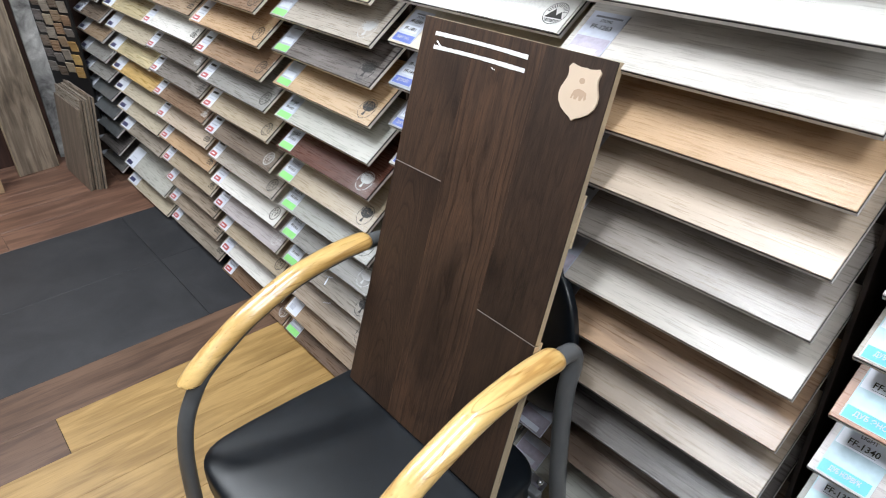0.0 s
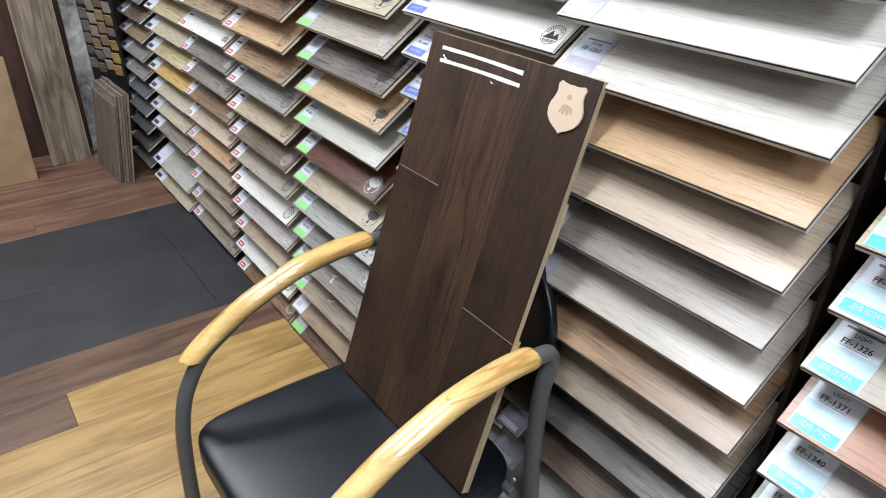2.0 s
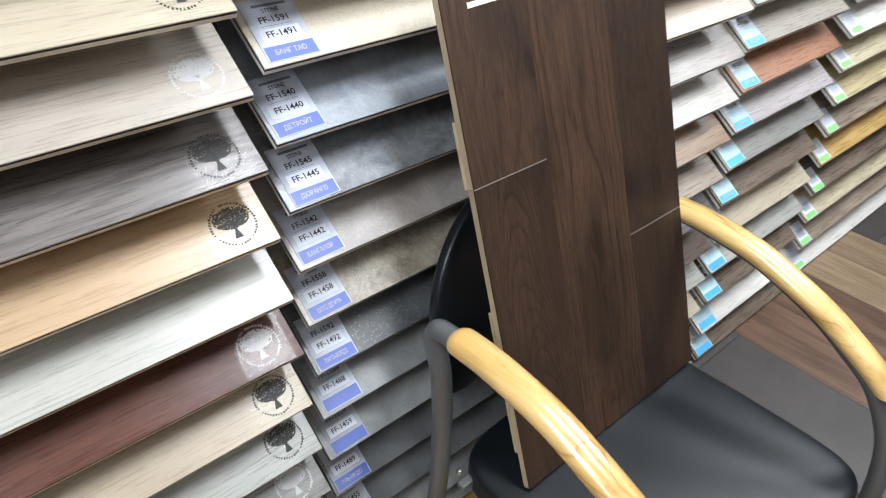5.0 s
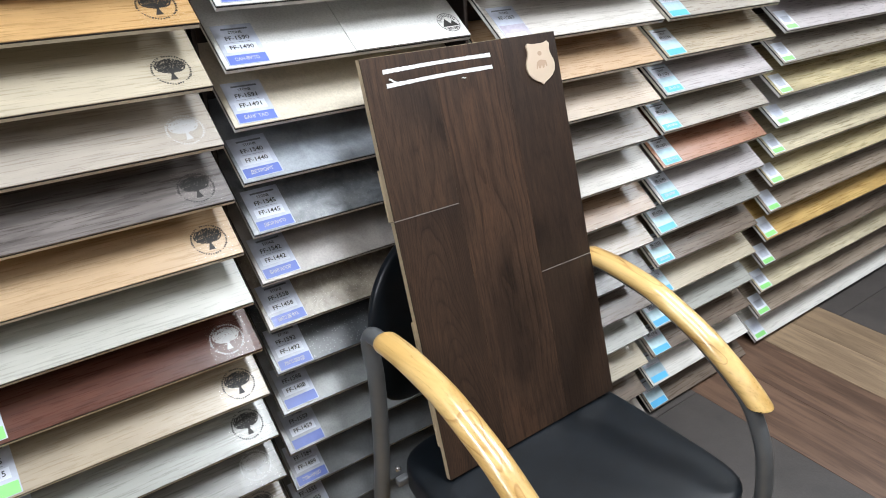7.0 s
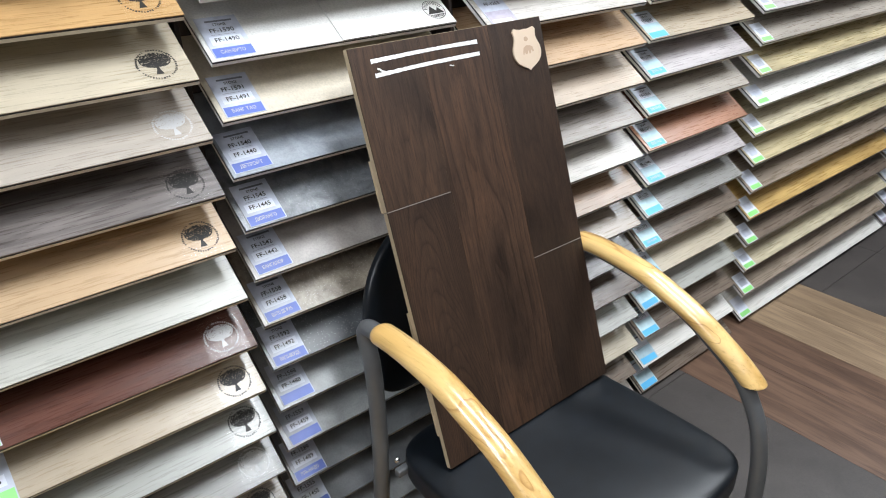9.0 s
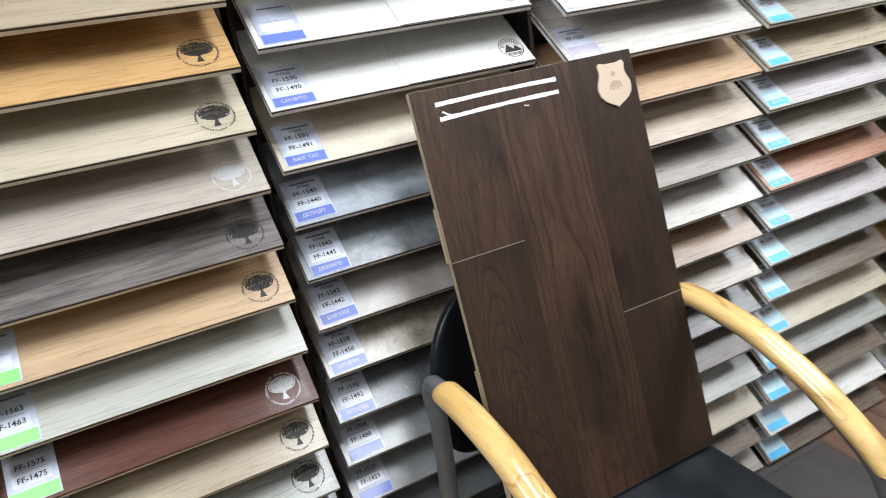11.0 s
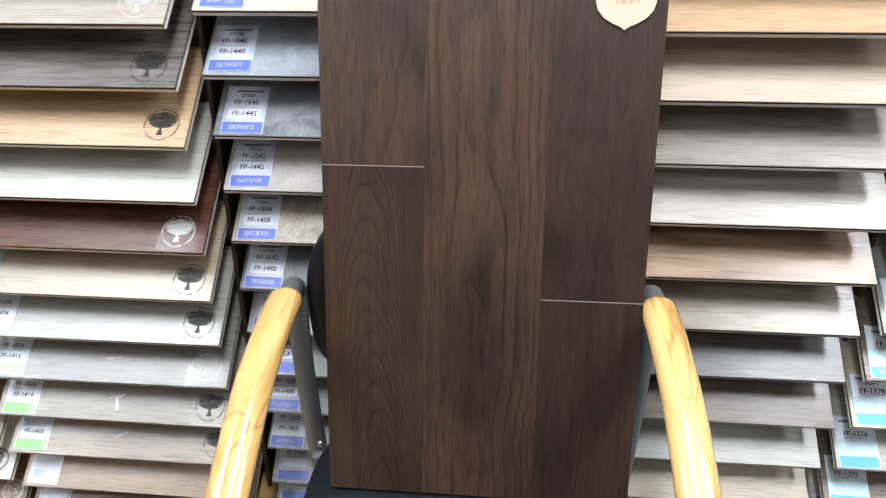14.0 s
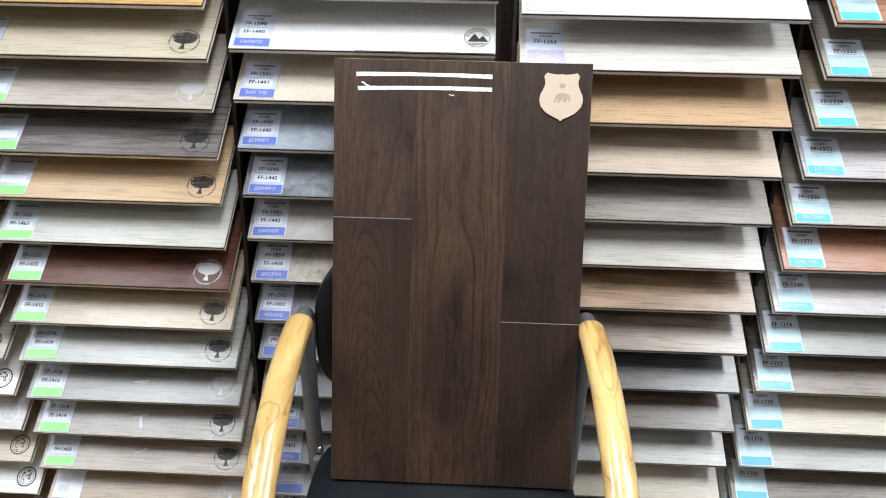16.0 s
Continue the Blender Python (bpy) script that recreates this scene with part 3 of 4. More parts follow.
def clear_film():
    """Clear sticker film: seen through, with a wrinkled gloss."""
    m = bpy.data.materials.new("clear_film")
    m.use_nodes = True
    nt = m.node_tree
    nt.nodes.remove(nt.nodes["Principled BSDF"])
    bump = add(nt, "ShaderNodeBump", Strength=0.35, Distance=0.002)
    wrinkle = add(nt, "ShaderNodeTexNoise", Scale=1.0, Detail=3.0)
    nt.links.new(local(nt, (22.0, 60.0, 1.0)), wrinkle.inputs[0])
    nt.links.new(wrinkle.outputs[0], bump.inputs["Height"])
    gloss = add(nt, "ShaderNodeBsdfGlossy", Roughness=0.26)
    clear = nt.nodes.new("ShaderNodeBsdfTransparent")
    both = nt.nodes.new("ShaderNodeMixShader")
    nt.links.new(bump.outputs[0], gloss.inputs["Normal"])
    both.inputs[0].default_value = 0.013
    nt.links.new(clear.outputs[0], both.inputs[1])
    nt.links.new(gloss.outputs[0], both.inputs[2])
    nt.links.new(both.outputs[0], nt.nodes["Material Output"].inputs[0])
    return m


bm = bmesh.new()
box(bm, (-0.037, -0.041, 0.0), (0.039, 0.037, 0.00015))
FILM = mesh_of("film", bm, clear_film())


def glint(tall):
    """Light glint modelled in white: a ragged streak, with or without a stem."""
    bm = bmesh.new()
    rnd = random.Random(21 + tall)
    for k in range(9):
        x = -0.016 + 0.0036 * k
        y = 0.0016 * math.sin(k * 1.9) + 0.0004 * k
        h = rnd.uniform(0.0007, 0.0019)
        box(bm, (x, y - h, 0.0), (x + rnd.uniform(0.0022, 0.0040), y + h, 0.0002))
    if tall:
        for k in range(6):
            y = -0.0045 * (k + 1)
            h = rnd.uniform(0.0022, 0.0035)
            box(bm, (-0.001 - h + 0.0005 * k, y, 0.0), (-0.001 + h + 0.0005 * k, y + rnd.uniform(0.0038, 0.0050), 0.0002))
    return bm


# reflections on the boards, put in as thin white pieces
GLINTS = [mesh_of("glint", glint(tall), PAPER) for tall in (0, 1)]

CW, CH = 0.074, 0.094


def card_mesh(style):
    """Printed sample card, lower left corner at the origin; a glossy sheet 1 mm thick with its printed fields."""
    bm = bmesh.new()
    z = 0.0011
    if style in ("green", "blue"):
        box(bm, (0, 0, 0), (CW, CH, 0.001), slot=0)
        mats = [CARD, GREEN if style == "green" else BLUE, PAPER, GREY_INK]
        quad(bm, 0.002, 0.001, CW - 0.002, 0.022, z)
        quad(bm, 0.008, 0.029, CW - 0.009, 0.048, z)
        quad(bm, 0.016, CH - 0.0125, CW - 0.010, CH - 0.0085, z)
        quad(bm, 0.014, 0.0515, CW - 0.016, 0.0522, z)
        slots = [1, 2, 3, 3]
    elif style == "cyan":
        box(bm, (0, 0, 0), (CW, CH, 0.001), slot=0)
        mats = [SKY, CYAN, PAPER, GREY_INK]
        quad(bm, 0.002, 0.001, CW - 0.004, 0.020, z)
        quad(bm, 0.002, 0.050, CW - 0.002, CH - 0.002, z)
        quad(bm, 0.010, CH - 0.0125, CW - 0.012, CH - 0.0085, z + 0.0004)
        quad(bm, 0.016, 0.0530, CW - 0.018, 0.0538, z + 0.0004)
        slots = [1, 2, 3, 3]
    elif style == "lilac":
        box(bm, (0, 0, 0), (CW, CH, 0.001), slot=0)
        mats = [CARD, LILAC, PAPER, GREY_INK]
        quad(bm, 0.002, 0.001, CW - 0.002, 0.040, z)
        quad(bm, 0.006, 0.004, CW - 0.014, 0.016, z + 0.0004)
        quad(bm, 0.010, CH - 0.0125, CW - 0.008, CH - 0.0085, z)
        slots = [1, 2, 3]
    elif style == "red":
        box(bm, (0, 0, 0), (CW * 0.9, CH, 0.001), slot=0)
        mats = [PAPER, RED, CARD, INK]
        quad(bm, 0.004, 0.004, CW * 0.66, 0.022, z)
        quad(bm, 0.010, 0.044, CW * 0.80, 0.048, z)
        quad(bm, 0.010, 0.056, CW * 0.70, 0.064, z)
        quad(bm, 0.010, 0.032, CW * 0.74, 0.036, z)
        quad(bm, 0.012, 0.010, CW * 0.50, 0.015, z + 0.0004)
        slots = [1, 2, 3, 2, 0]
    elif style == "blank":
        # a card washed out by glare; the glare is put into its white colour
        box(bm, (0, 0, 0), (CW * 0.95, CH * 0.9, 0.001), slot=0)
        mats = [PAPER, CARD]
        quad(bm, 0.010, 0.012, CW * 0.5, 0.030, z)
        slots = [1]
    elif style == "bar":
        box(bm, (0, 0, 0), (CW * 1.55, CH * 1.1, 0.001), slot=0)
        mats = [PAPER, NAVY, CARD]
        quad(bm, 0.006, 0.006, CW * 0.95, 0.025, z)
        quad(bm, 0.016, 0.046, CW * 1.0, 0.049, z)
        slots = [1, 2]
    else:
        box(bm, (0, 0, 0), (CW * 0.85, CH * 0.8, 0.001), slot=0)
        mats = [PAPER, GREEN if style == "lime" else LILAC, CARD, INK]
        quad(bm, 0.002, 0.002, CW * 0.8, 0.018, z)
        quad(bm, 0.010, 0.026, CW * 0.7, 0.052, z)
        slots = [1, 2]
    bm.faces.ensure_lookup_table()
    for f, s in zip(list(bm.faces)[-len(slots):], slots):
        f.material_index = s
    fields = []
    for f in list(bm.faces)[-len(slots):]:
        b2 = bmesh.new()
        b2.faces.new([b2.verts.new(v.co) for v in f.verts])
        m = mats[f.material_index]
        fields.append(("print_line" if m in (GREY_INK, INK) else "printed_field", mesh_of("field", b2, m)))
    bmesh.ops.delete(bm, geom=list(bm.faces)[-len(slots):], context="FACES")
    return mesh_of("card", bm, *mats), fields


CARDS = {s: card_mesh(s) for s in ("green", "blue", "cyan", "lilac", "red", "bar", "lime", "violet", "blank")}
PRINT = {"green": ("", INK), "blue": ("STONE", INK), "cyan": ("LIGHT", INK), "lilac": ("STRONG", INK)}


def sample(c, z, surface, code=None, stamp=None, rnd=random, card=None, overlay=False):
    """One sloping sample board with its card and stamp, its front lower edge at height z."""
    w = c["x1"] - c["x0"] + rnd.uniform(-0.003, 0.003)
    m = pose((c["x0"] + c["x1"]) / 2 + c.get("drift", 0.0) * (z - 1.0) + rnd.uniform(-0.002, 0.002), front_y(c, z) + rnd.uniform(-0.002, 0.002), z,
             SLOPE + rnd.uniform(-0.8, 0.8), 0, rnd.uniform(-0.25, 0.25))
    words_of = surface.replace("_", " ").replace("stone ", "")
    what = "stone-print" if surface.startswith("stone") else "wood-print"
    size = "long " if w > 0.8 else ""
    ob = holder("flooring_sample", m, f"{size}{words_of} {what} flooring sample with card, sloping on rack", "flooring sample", c["group"])
    shared("board", board_mesh(c["x1"] - c["x0"], surface, c["core"]), ob)
    style = card or c["card"]
    if style:
        dx = rnd.uniform(0.006, 0.013)
        card = shared("card", CARDS[style][0], ob, Matrix.Translation((-w / 2 + dx, 0.003 + rnd.uniform(0, 0.004), THICK)) @ pose(0, 0, 0, 0, 0, rnd.uniform(-1, 1)))
        for field, me in CARDS[style][1]:
            shared(field, me, card)
        if style in PRINT and code:
            first, second, third = code
            head, ink = PRINT[style]
            zz = 0.0018
            if head:
                words(head, 0.024, 0.0085, 0.038, CH - 0.0195, zz, ink, card)
            if first:
                words(first, 0.043, 0.0135, 0.037, 0.0605, zz, ink, card)
            if second:
                words(second, 0.043, 0.0135, 0.037, 0.0385, zz, ink, card)
            if third:
                words(third, 0.044, 0.0105, 0.036, 0.0115, zz, INK_WHITE, card)
    if overlay:
        bm = bmesh.new()
        box(bm, (-0.012, -0.001, THICK), (w / 2 - 0.002, DEPTH - 0.02, THICK + 0.0028), 0.0006, 1, slot=1)
        for f in bm.faces:
            f.material_index = 1 if f.normal.y < -0.9 else 0
        part("overlay_piece", bm, (SURFACES[surface], CORE_LINE), ob)
    if stamp:
        kind, ink = stamp
        if kind == "tree":
            film = shared("clear_sticker", FILM, ob, pose(w / 2 - 0.050, 0.043, THICK + 0.0001, 0, 0, rnd.uniform(-2, 2)))
            film.visible_shadow = False
        off = {"tree": 0.050, "ring": 0.040, "trio": 0.034, "hill": 0.036}[kind]
        shared("stamp", STAMPS[kind, ink], ob, pose(w / 2 - off + rnd.uniform(-0.003, 0.003), (0.043 if kind == "tree" else 0.040) + rnd.uniform(-0.002, 0.002), THICK + 0.0004 + (0.0028 if overlay else 0), 0, 0, rnd.uniform(-4, 4)))
    return ob


def rack(c):
    """Dark back panel that leans with the fronts, and a black steel upright with short brackets at each side."""
    back = 0.205 * math.cos(radians(SLOPE)) - 0.004
    lean = math.degrees(math.atan(c["lean"]))
    ob = holder("display_rack", pose((c["x0"] + c["x1"]) / 2, front_y(c, 0.0) + back, 0.0, -lean), "dark brown panelled sample rack with dark uprights", "display rack", "sample racks")
    h = (c["x1"] - c["x0"]) / 2
    bm = bmesh.new()
    box(bm, (-h - 0.010, 0.0, 0.0), (h + 0.010, 0.018, 1.95), 0.002)
    part("back_panel", bm, PANEL_BROWN, ob, "dark brown wood back panel")
    for s in (-1, 1):
        bm = bmesh.new()
        box(bm, (s * (h + 0.0065) - 0.0045, -0.055, 0.0), (s * (h + 0.0065) + 0.0045, 0.0, 1.95), 0.002)
        part("upright", bm, UPRIGHT, ob, "dark brown upright")
    return ob


TREE, TREEW, RING, RINGW, TRIO, TRIOW, HILL = (("tree", "dark"), ("tree", "light"), ("ring", "dark"), ("ring", "light"), ("trio", "dark"), ("trio", "light"), ("hill", "dark"))
COLUMNS = [
    dict(x0=-3.20, x1=-2.765, y=0.255, lean=0.115, z=0.022, step=0.0935, core=CORE_GREY, card="bar", group="samples on the corner rack", stamps=[],
         tones="light_grey dark_grey stone_dark stone_dark stone_dark light_grey light_grey tan taupe greige taupe tan beige greige taupe tan beige greige"),
    dict(x0=-2.665, x1=-2.117, y=0.255, lean=0.115, z=0.015, step=0.0945, core=CORE_CREAM, card="bar", group="samples with white cards", stamps=[],
         tones="cream pale_mint none greige cream cream ochre khaki cream khaki white beige khaki taupe cream beige tan white"),
    dict(x0=-2.066, x1=-1.547, y=0.237, lean=0.09, z=0.034, step=0.0942, core=CORE_CREAM, card="red", group="samples with red cards", stamps=[TRIO] * 6 + [TRIOW, TRIO, TRIOW] + [TRIO] * 9,
         tones="greige pale_taupe pale_taupe beige rosy_oak pale_warm brown grey grey white tan taupe greige beige tan white brown taupe"),
    dict(x0=-1.530, x1=-1.025, y=0.232, lean=0.075, z=0.0036, step=0.0962, core=CORE_CREAM, card="red", group="samples with red cards", stamps=[RINGW, RING, RING, RINGW, RING, RING, RINGW] + [RING] * 11,
         tones="brown white beige lilac_grey white pale_grey taupe beige light_grey warm_tan rosy_oak brown tan brown taupe beige golden brown"),
    dict(x0=-1.003, x1=-0.497, y=0.263, lean=0.115, z=-0.0148, step=0.0972, core=CORE_CREAM, card="green", group="samples with green cards",
         stamps=[None, TREEW, TREE, TREE, TREEW, TREE, TREE, TREEW, None, TREE, TREE, TREEW, TREE, TREE, TREE, TREE, TREE, TREE],
         tones="dark_brown tan pale_taupe oat_grey dove_grey frost beige red_brown pale_mint light_oak dark_grey pale_sand cream orange beige pale_grey greige beige", codes=CODES_WOOD, top=12),
    dict(x0=-0.461, x1=0.065, y=0.302, lean=0.075, z=-0.036, step=0.1003, core=CORE_GREY, card="blue", group="stone samples with blue cards", stamps=[None] * 12 + [HILL] * 6,
         tones="stone_grey stone_grey stone_dark stone_dark stone_grey stone_grey stone_speckled stone_sand stone_brown stone_slate stone_blue stone_cream stone_white stone_white stone_cream stone_grey stone_white stone_grey", codes=CODES_STONE, top=12),
    dict(x0=0.109, x1=0.631, y=0.237, lean=0.105, z=-0.009, step=0.0969, core=CORE_GREY, card="lilac", group="samples with lilac cards", stamps=[],
         tones="pale_grey taupe cream mint_white umber smoke pale_taupe warm_tan soft_white smoke_grey pale_warm rosy_oak ash_white white white white beige greige", codes=CODES_STRONG, top=13),
    dict(x0=0.684, x1=1.190, y=0.255, lean=0.13, drift=0.03, z=-0.0061, step=0.0961, core=CORE_CREAM, card="cyan", group="samples with cyan cards", stamps=[],
         tones="taupe white taupe mint_white cream taupe light_grey lilac_grey terracotta pale_grey lilac_grey beige pale_grey terracotta beige greige white tan", codes=CODES_LIGHT, top=12),
    dict(x0=1.250, x1=2.420, y=0.255, lean=0.115, z=0.010, step=0.0955, core=CORE_GREY, card="lime", group="long samples with lime cards", stamps=[],
         tones="white pale_taupe pale_khaki taupe ochre pale_taupe khaki pale_khaki white khaki pale_grey lilac_grey khaki taupe beige white khaki taupe"),
    dict(x0=2.440, x1=2.940, y=0.255, lean=0.115, z=0.012, step=0.0955, core=CORE_GREY, card="violet", group="samples with violet cards", stamps=[],
         tones="dark_grey light_grey white beige cream lilac_grey white dark_grey grey lilac_grey grey greige white grey beige white grey greige"),
    dict(x0=3.000, x1=3.500, y=0.255, lean=0.115, z=0.012, step=0.0955, core=CORE_GREY, card="violet", group="samples with violet cards", stamps=[],
         tones="grey dark_grey grey lilac_grey brown dark_grey taupe grey brown grey taupe greige beige grey beige brown grey greige"),
]
rnd = random.Random(11)
for c in COLUMNS:
    rack(c)
    for i, tone in enumerate(c["tones"].split()):
        if tone == "none" or c["z"] + i * c["step"] < -0.05:
            continue
        z = max(0.004, c["z"] + i * c["step"])
        code = None
        if "codes" in c and 0 <= c["top"] - i < len(c["codes"]):
            code = c["codes"][c["top"] - i]
        stamp = c["stamps"][i] if i < len(c["stamps"]) else None
        # second green-card board: its card has lamp glare painted in as white
        ob = sample(c, z, tone, code, stamp, rnd, "blank" if c["card"] == "green" and i == 1 else None, c["card"] == "blue" and i in (12, 13))
        # white marks stand in for lamp glints on three boards
        if c["card"] == "green" and i in (2, 3, 4):
            shared("glue_scuff", GLINTS[i == 3], ob, pose(0.012 * (i - 3), 0.048, THICK + 0.0001, 0, 0, 8 * (4 - i)))


# ---- chair ----
CX = -0.011
HALF = 0.29
chair = holder("armchair", pose(CX, -0.12, 0, 0, 0, 1.5), "black leatherette armchair with beech armrests and grey steel frame", "chair")
OY = 0.12


def at(points, x):
    return [(x, y + OY, z) for y, z in points]


ARM = [(0.128, 0.683), (0.06, 0.685), (0.0, 0.680), (-0.07, 0.668), (-0.13, 0.648), (-0.204, 0.618), (-0.268, 0.582), (-0.316, 0.551), (-0.351, 0.522), (-0.385, 0.488)]
LOOP = [(0.185, -0.0), (0.165, 0.15), (0.150, 0.32), (0.146, 0.46), (0.152, 0.58), (0.168, 0.640), (0.164, 0.668), (0.140, 0.677), (0.06, 0.675), (0.0, 0.669), (-0.07, 0.657), (-0.13, 0.637),
        (-0.200, 0.607), (-0.260, 0.570), (-0.313, 0.532), (-0.347, 0.486), (-0.374, 0.430), (-0.390, 0.36), (-0.397, 0.29), (-0.402, 0.18), (-0.405, 0.0)]
for s in (-1, 1):
    bm = bmesh.new()
    sweep(bm, spline(at(LOOP, s * HALF), 8), 0.0178, 0.0172, 18)
    part("side_frame", bm, TUBE, chair, "grey steel tube loop with legs")
    bm = bmesh.new()
    sweep(bm, spline(at(ARM, s * HALF), 10), 0.0275, 0.0205, 24, cap=0.8)
    cut = bmesh.ops.bisect_plane(bm, geom=bm.verts[:] + bm.edges[:] + bm.faces[:], plane_co=(0, -0.355 + OY, 0.5285), plane_no=(0, -0.12, -1), clear_outer=True)
    rim = [e for e in cut["geom_cut"] if isinstance(e, bmesh.types.BMEdge)]
    end = bmesh.ops.holes_fill(bm, edges=rim, sides=0)["faces"]
    bmesh.ops.bevel(bm, geom=[e for f in end for e in f.edges], offset=0.0022, segments=2, affect="EDGES", profile=0.5)
    part("armrest", bm, BEECH, chair, "curved lacquered beech armrest")
    for y, z in ((0.10, 0.332), (-0.335, 0.335)):
        bm = bmesh.new()
        box(bm, (min(s * 0.225, s * 0.285), y + OY - 0.009, z - 0.009), (max(s * 0.225, s * 0.285), y + OY + 0.009, z + 0.009), 0.004)
        part("seat_bracket", bm, TUBE, chair)
    bm = bmesh.new()
    bmesh.ops.create_uvsphere(bm, u_segments=12, v_segments=8, radius=0.007, matrix=Matrix.Translation((s * 0.272, 0.115 + OY, 0.352)))
    smooth(bm)
    part("bolt", bm, CHROME, chair, "bright metal bolt")


def cushion(half_x, half_y, half_z, power=5.0, dome=0.0, n=40):
    """A padded block with softly rounded rim."""
    bm = bmesh.new()
    bmesh.ops.create_cube(bm, size=2.0)
    bmesh.ops.subdivide_edges(bm, edges=bm.edges[:], cuts=n // 2, use_grid_fill=True)
    for v in bm.verts:
        x, y, z = v.co
        k = (abs(x) ** power + abs(y) ** power + abs(z) ** power) ** (-1 / power)
        x, y, z = x * k, y * k, z * k
        v.co = (x * half_x, y * half_y, z * half_z + dome * (1 - x * x) * (1 - y * y))
    for f in bm.faces:
        f.smooth = True
    return bm


bm = cushion(0.277, 0.268, 0.040, 7.0, 0.006)
for v in bm.verts:
    x, y, z = v.co
    if y < -0.16:
        v.co.z -= 0.9 * (-0.16 - y) ** 2 * 3.0
    v.co = (x * (1.0 - 0.03 * max(0.0, y / 0.27)), y - 0.122 + OY, z + 0.336)
part("seat", bm, LEATHER, chair, "black leatherette seat cushion")
bm = cushion(0.278, 0.024, 0.196, 3.4)
for v in bm.verts:
    x, y, z = v.co
    v.co = (x * (1 - 0.12 * max(0, z / 0.18) ** 2), y + 0.245 + OY - 0.75 * x * x + 0.10 * z, z + 0.626)
part("backrest", bm, LEATHER, chair, "black leatherette backrest pad")
bm = bmesh.new()
sweep(bm, [Vector((0, 0.15 + OY, 0.30 + 0.04 * k)) for k in range(8)], 0.02, 0.006, 12)
part("back_support", bm, TUBE, chair)

# ---- dark plank panel leaning on the chair ----
LEAN_BACK = math.degrees(math.atan2(0.272, 0.790))
W, H, T = 0.4845, 0.836, 0.014
panel = holder("plank_panel", pose(0.003, 0.0, 0.3805, -LEAN_BACK), "dark stained oak plank panel with pale shield, leaning on chair", "floor panel")
XJ1, XJ2 = -W / 2 + 0.1535, -W / 2 + 0.3325


def plank(x0, x1, z0, z1, oak):
    bm = bmesh.new()
    box(bm, (x0 + 0.0001, -T, z0 + 0.0004), (x1 - 0.0001, -T + 0.004, z1 - 0.0004), 0.0003, 1, slot=0)
    box(bm, (x0 + (-0.0005 if x0 < -0.2 else 0.0007), -T + 0.003, z0 + 0.0006), (x1 + (0.0005 if x1 > 0.2 else -0.0007), 0, z1 + (0.0004 if z1 > 0.8 else -0.0006)), slot=1)
    return part("plank", bm, (oak, OAK_CORE), panel)


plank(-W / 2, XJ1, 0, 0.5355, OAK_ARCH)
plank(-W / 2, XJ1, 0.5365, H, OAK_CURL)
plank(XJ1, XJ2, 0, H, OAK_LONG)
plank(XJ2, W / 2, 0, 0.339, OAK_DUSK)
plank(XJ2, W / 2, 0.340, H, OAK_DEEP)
for x0, x1, z in ((-W / 2, XJ1, 0.536), (XJ2, W / 2, 0.3395)):
    bm = bmesh.new()
    box(bm, (x0 + 0.001, -T + 0.0004, z - 0.0007), (x1 - 0.001, -T + 0.004, z + 0.0007))
    part("joint", bm, GAP, panel, "thin pale joint")
for x, z0, z1 in ((-W / 2, 0.535, 0.635), (-W / 2, 0.07, 0.335), (W / 2, 0.0, 0.345), (W / 2, 0.525, 0.62)):
    bm = bmesh.new()
    s = -1 if x < 0 else 1
    box(bm, (min(x - s * 0.01, x + s * 0.002), 0.0002, z0), (max(x - s * 0.01, x + s * 0.002), 0.0065, z1), 0.001, 1)
    part("tongue", bm, OAK_CORE, panel, "raw wood tongue")


def tape(x0, x1, z, bow, seed):
    """A hand-laid white strip with a slightly uneven edge."""
    r = random.Random(seed)
    bm = bmesh.new()
    n = 60
    lo, hi = [], []
    for i in range(n + 1):
        t = i / n
        x = x0 + (x1 - x0) * t
        c = z + bow * t + 0.0016 * math.sin(math.pi * t) + r.uniform(-0.0002, 0.0002)
        h = 0.0036 + 0.0003 * math.sin(7 * t + seed) + r.uniform(-0.0004, 0.0004)
        lo.append((x, c - h))
        hi.append((x, c + h))
    rows = [[bm.verts.new((x, -T - d, zz)) for x, zz in line] for line in (lo, hi) for d in (0.0, 0.0009)]
    for a, b in ((0, 1), (1, 3), (3, 2)):
        for i in range(n):
            bm.faces.new((rows[a][i], rows[a][i + 1], rows[b][i + 1], rows[b][i]))
    for i in (0, n):
        bm.faces.new([rows[k][i] for k in (0, 1, 3, 2)])
    bmesh.ops.recalc_face_normals(bm, faces=bm.faces)
    return bm


part("tape_strip", tape(-0.200, 0.056, H - 0.0285, 0.0005, 1), TAPE, panel, "white strip")
bm = tape(-0.197, 0.056, H - 0.0545, 0.003, 2)
part("tape_strip", bm, TAPE, panel, "white strip with a frayed end")
for x, z, w, turn, thick in ((-0.1815, H - 0.0475, 0.020, 30, 0.0016), (-0.020, H - 0.0635, 0.010, 12, 0.0009)):
    bm = bmesh.new()
    for k in range(6):
        a = -w / 2 + w * k / 6
        box(bm, (a, -T - 0.0016, -thick + 0.0005 * math.sin(k * 1.7)), (a + w / 6, -T - 0.0009, thick + 0.0005 * math.sin(k * 1.7)))
    bm.transform(Matrix.Translation((x, 0, z)) @ Matrix.Rotation(radians(turn), 4, "Y"))
    part("tape_shred", bm, TAPE, panel, "thin frayed white thread")

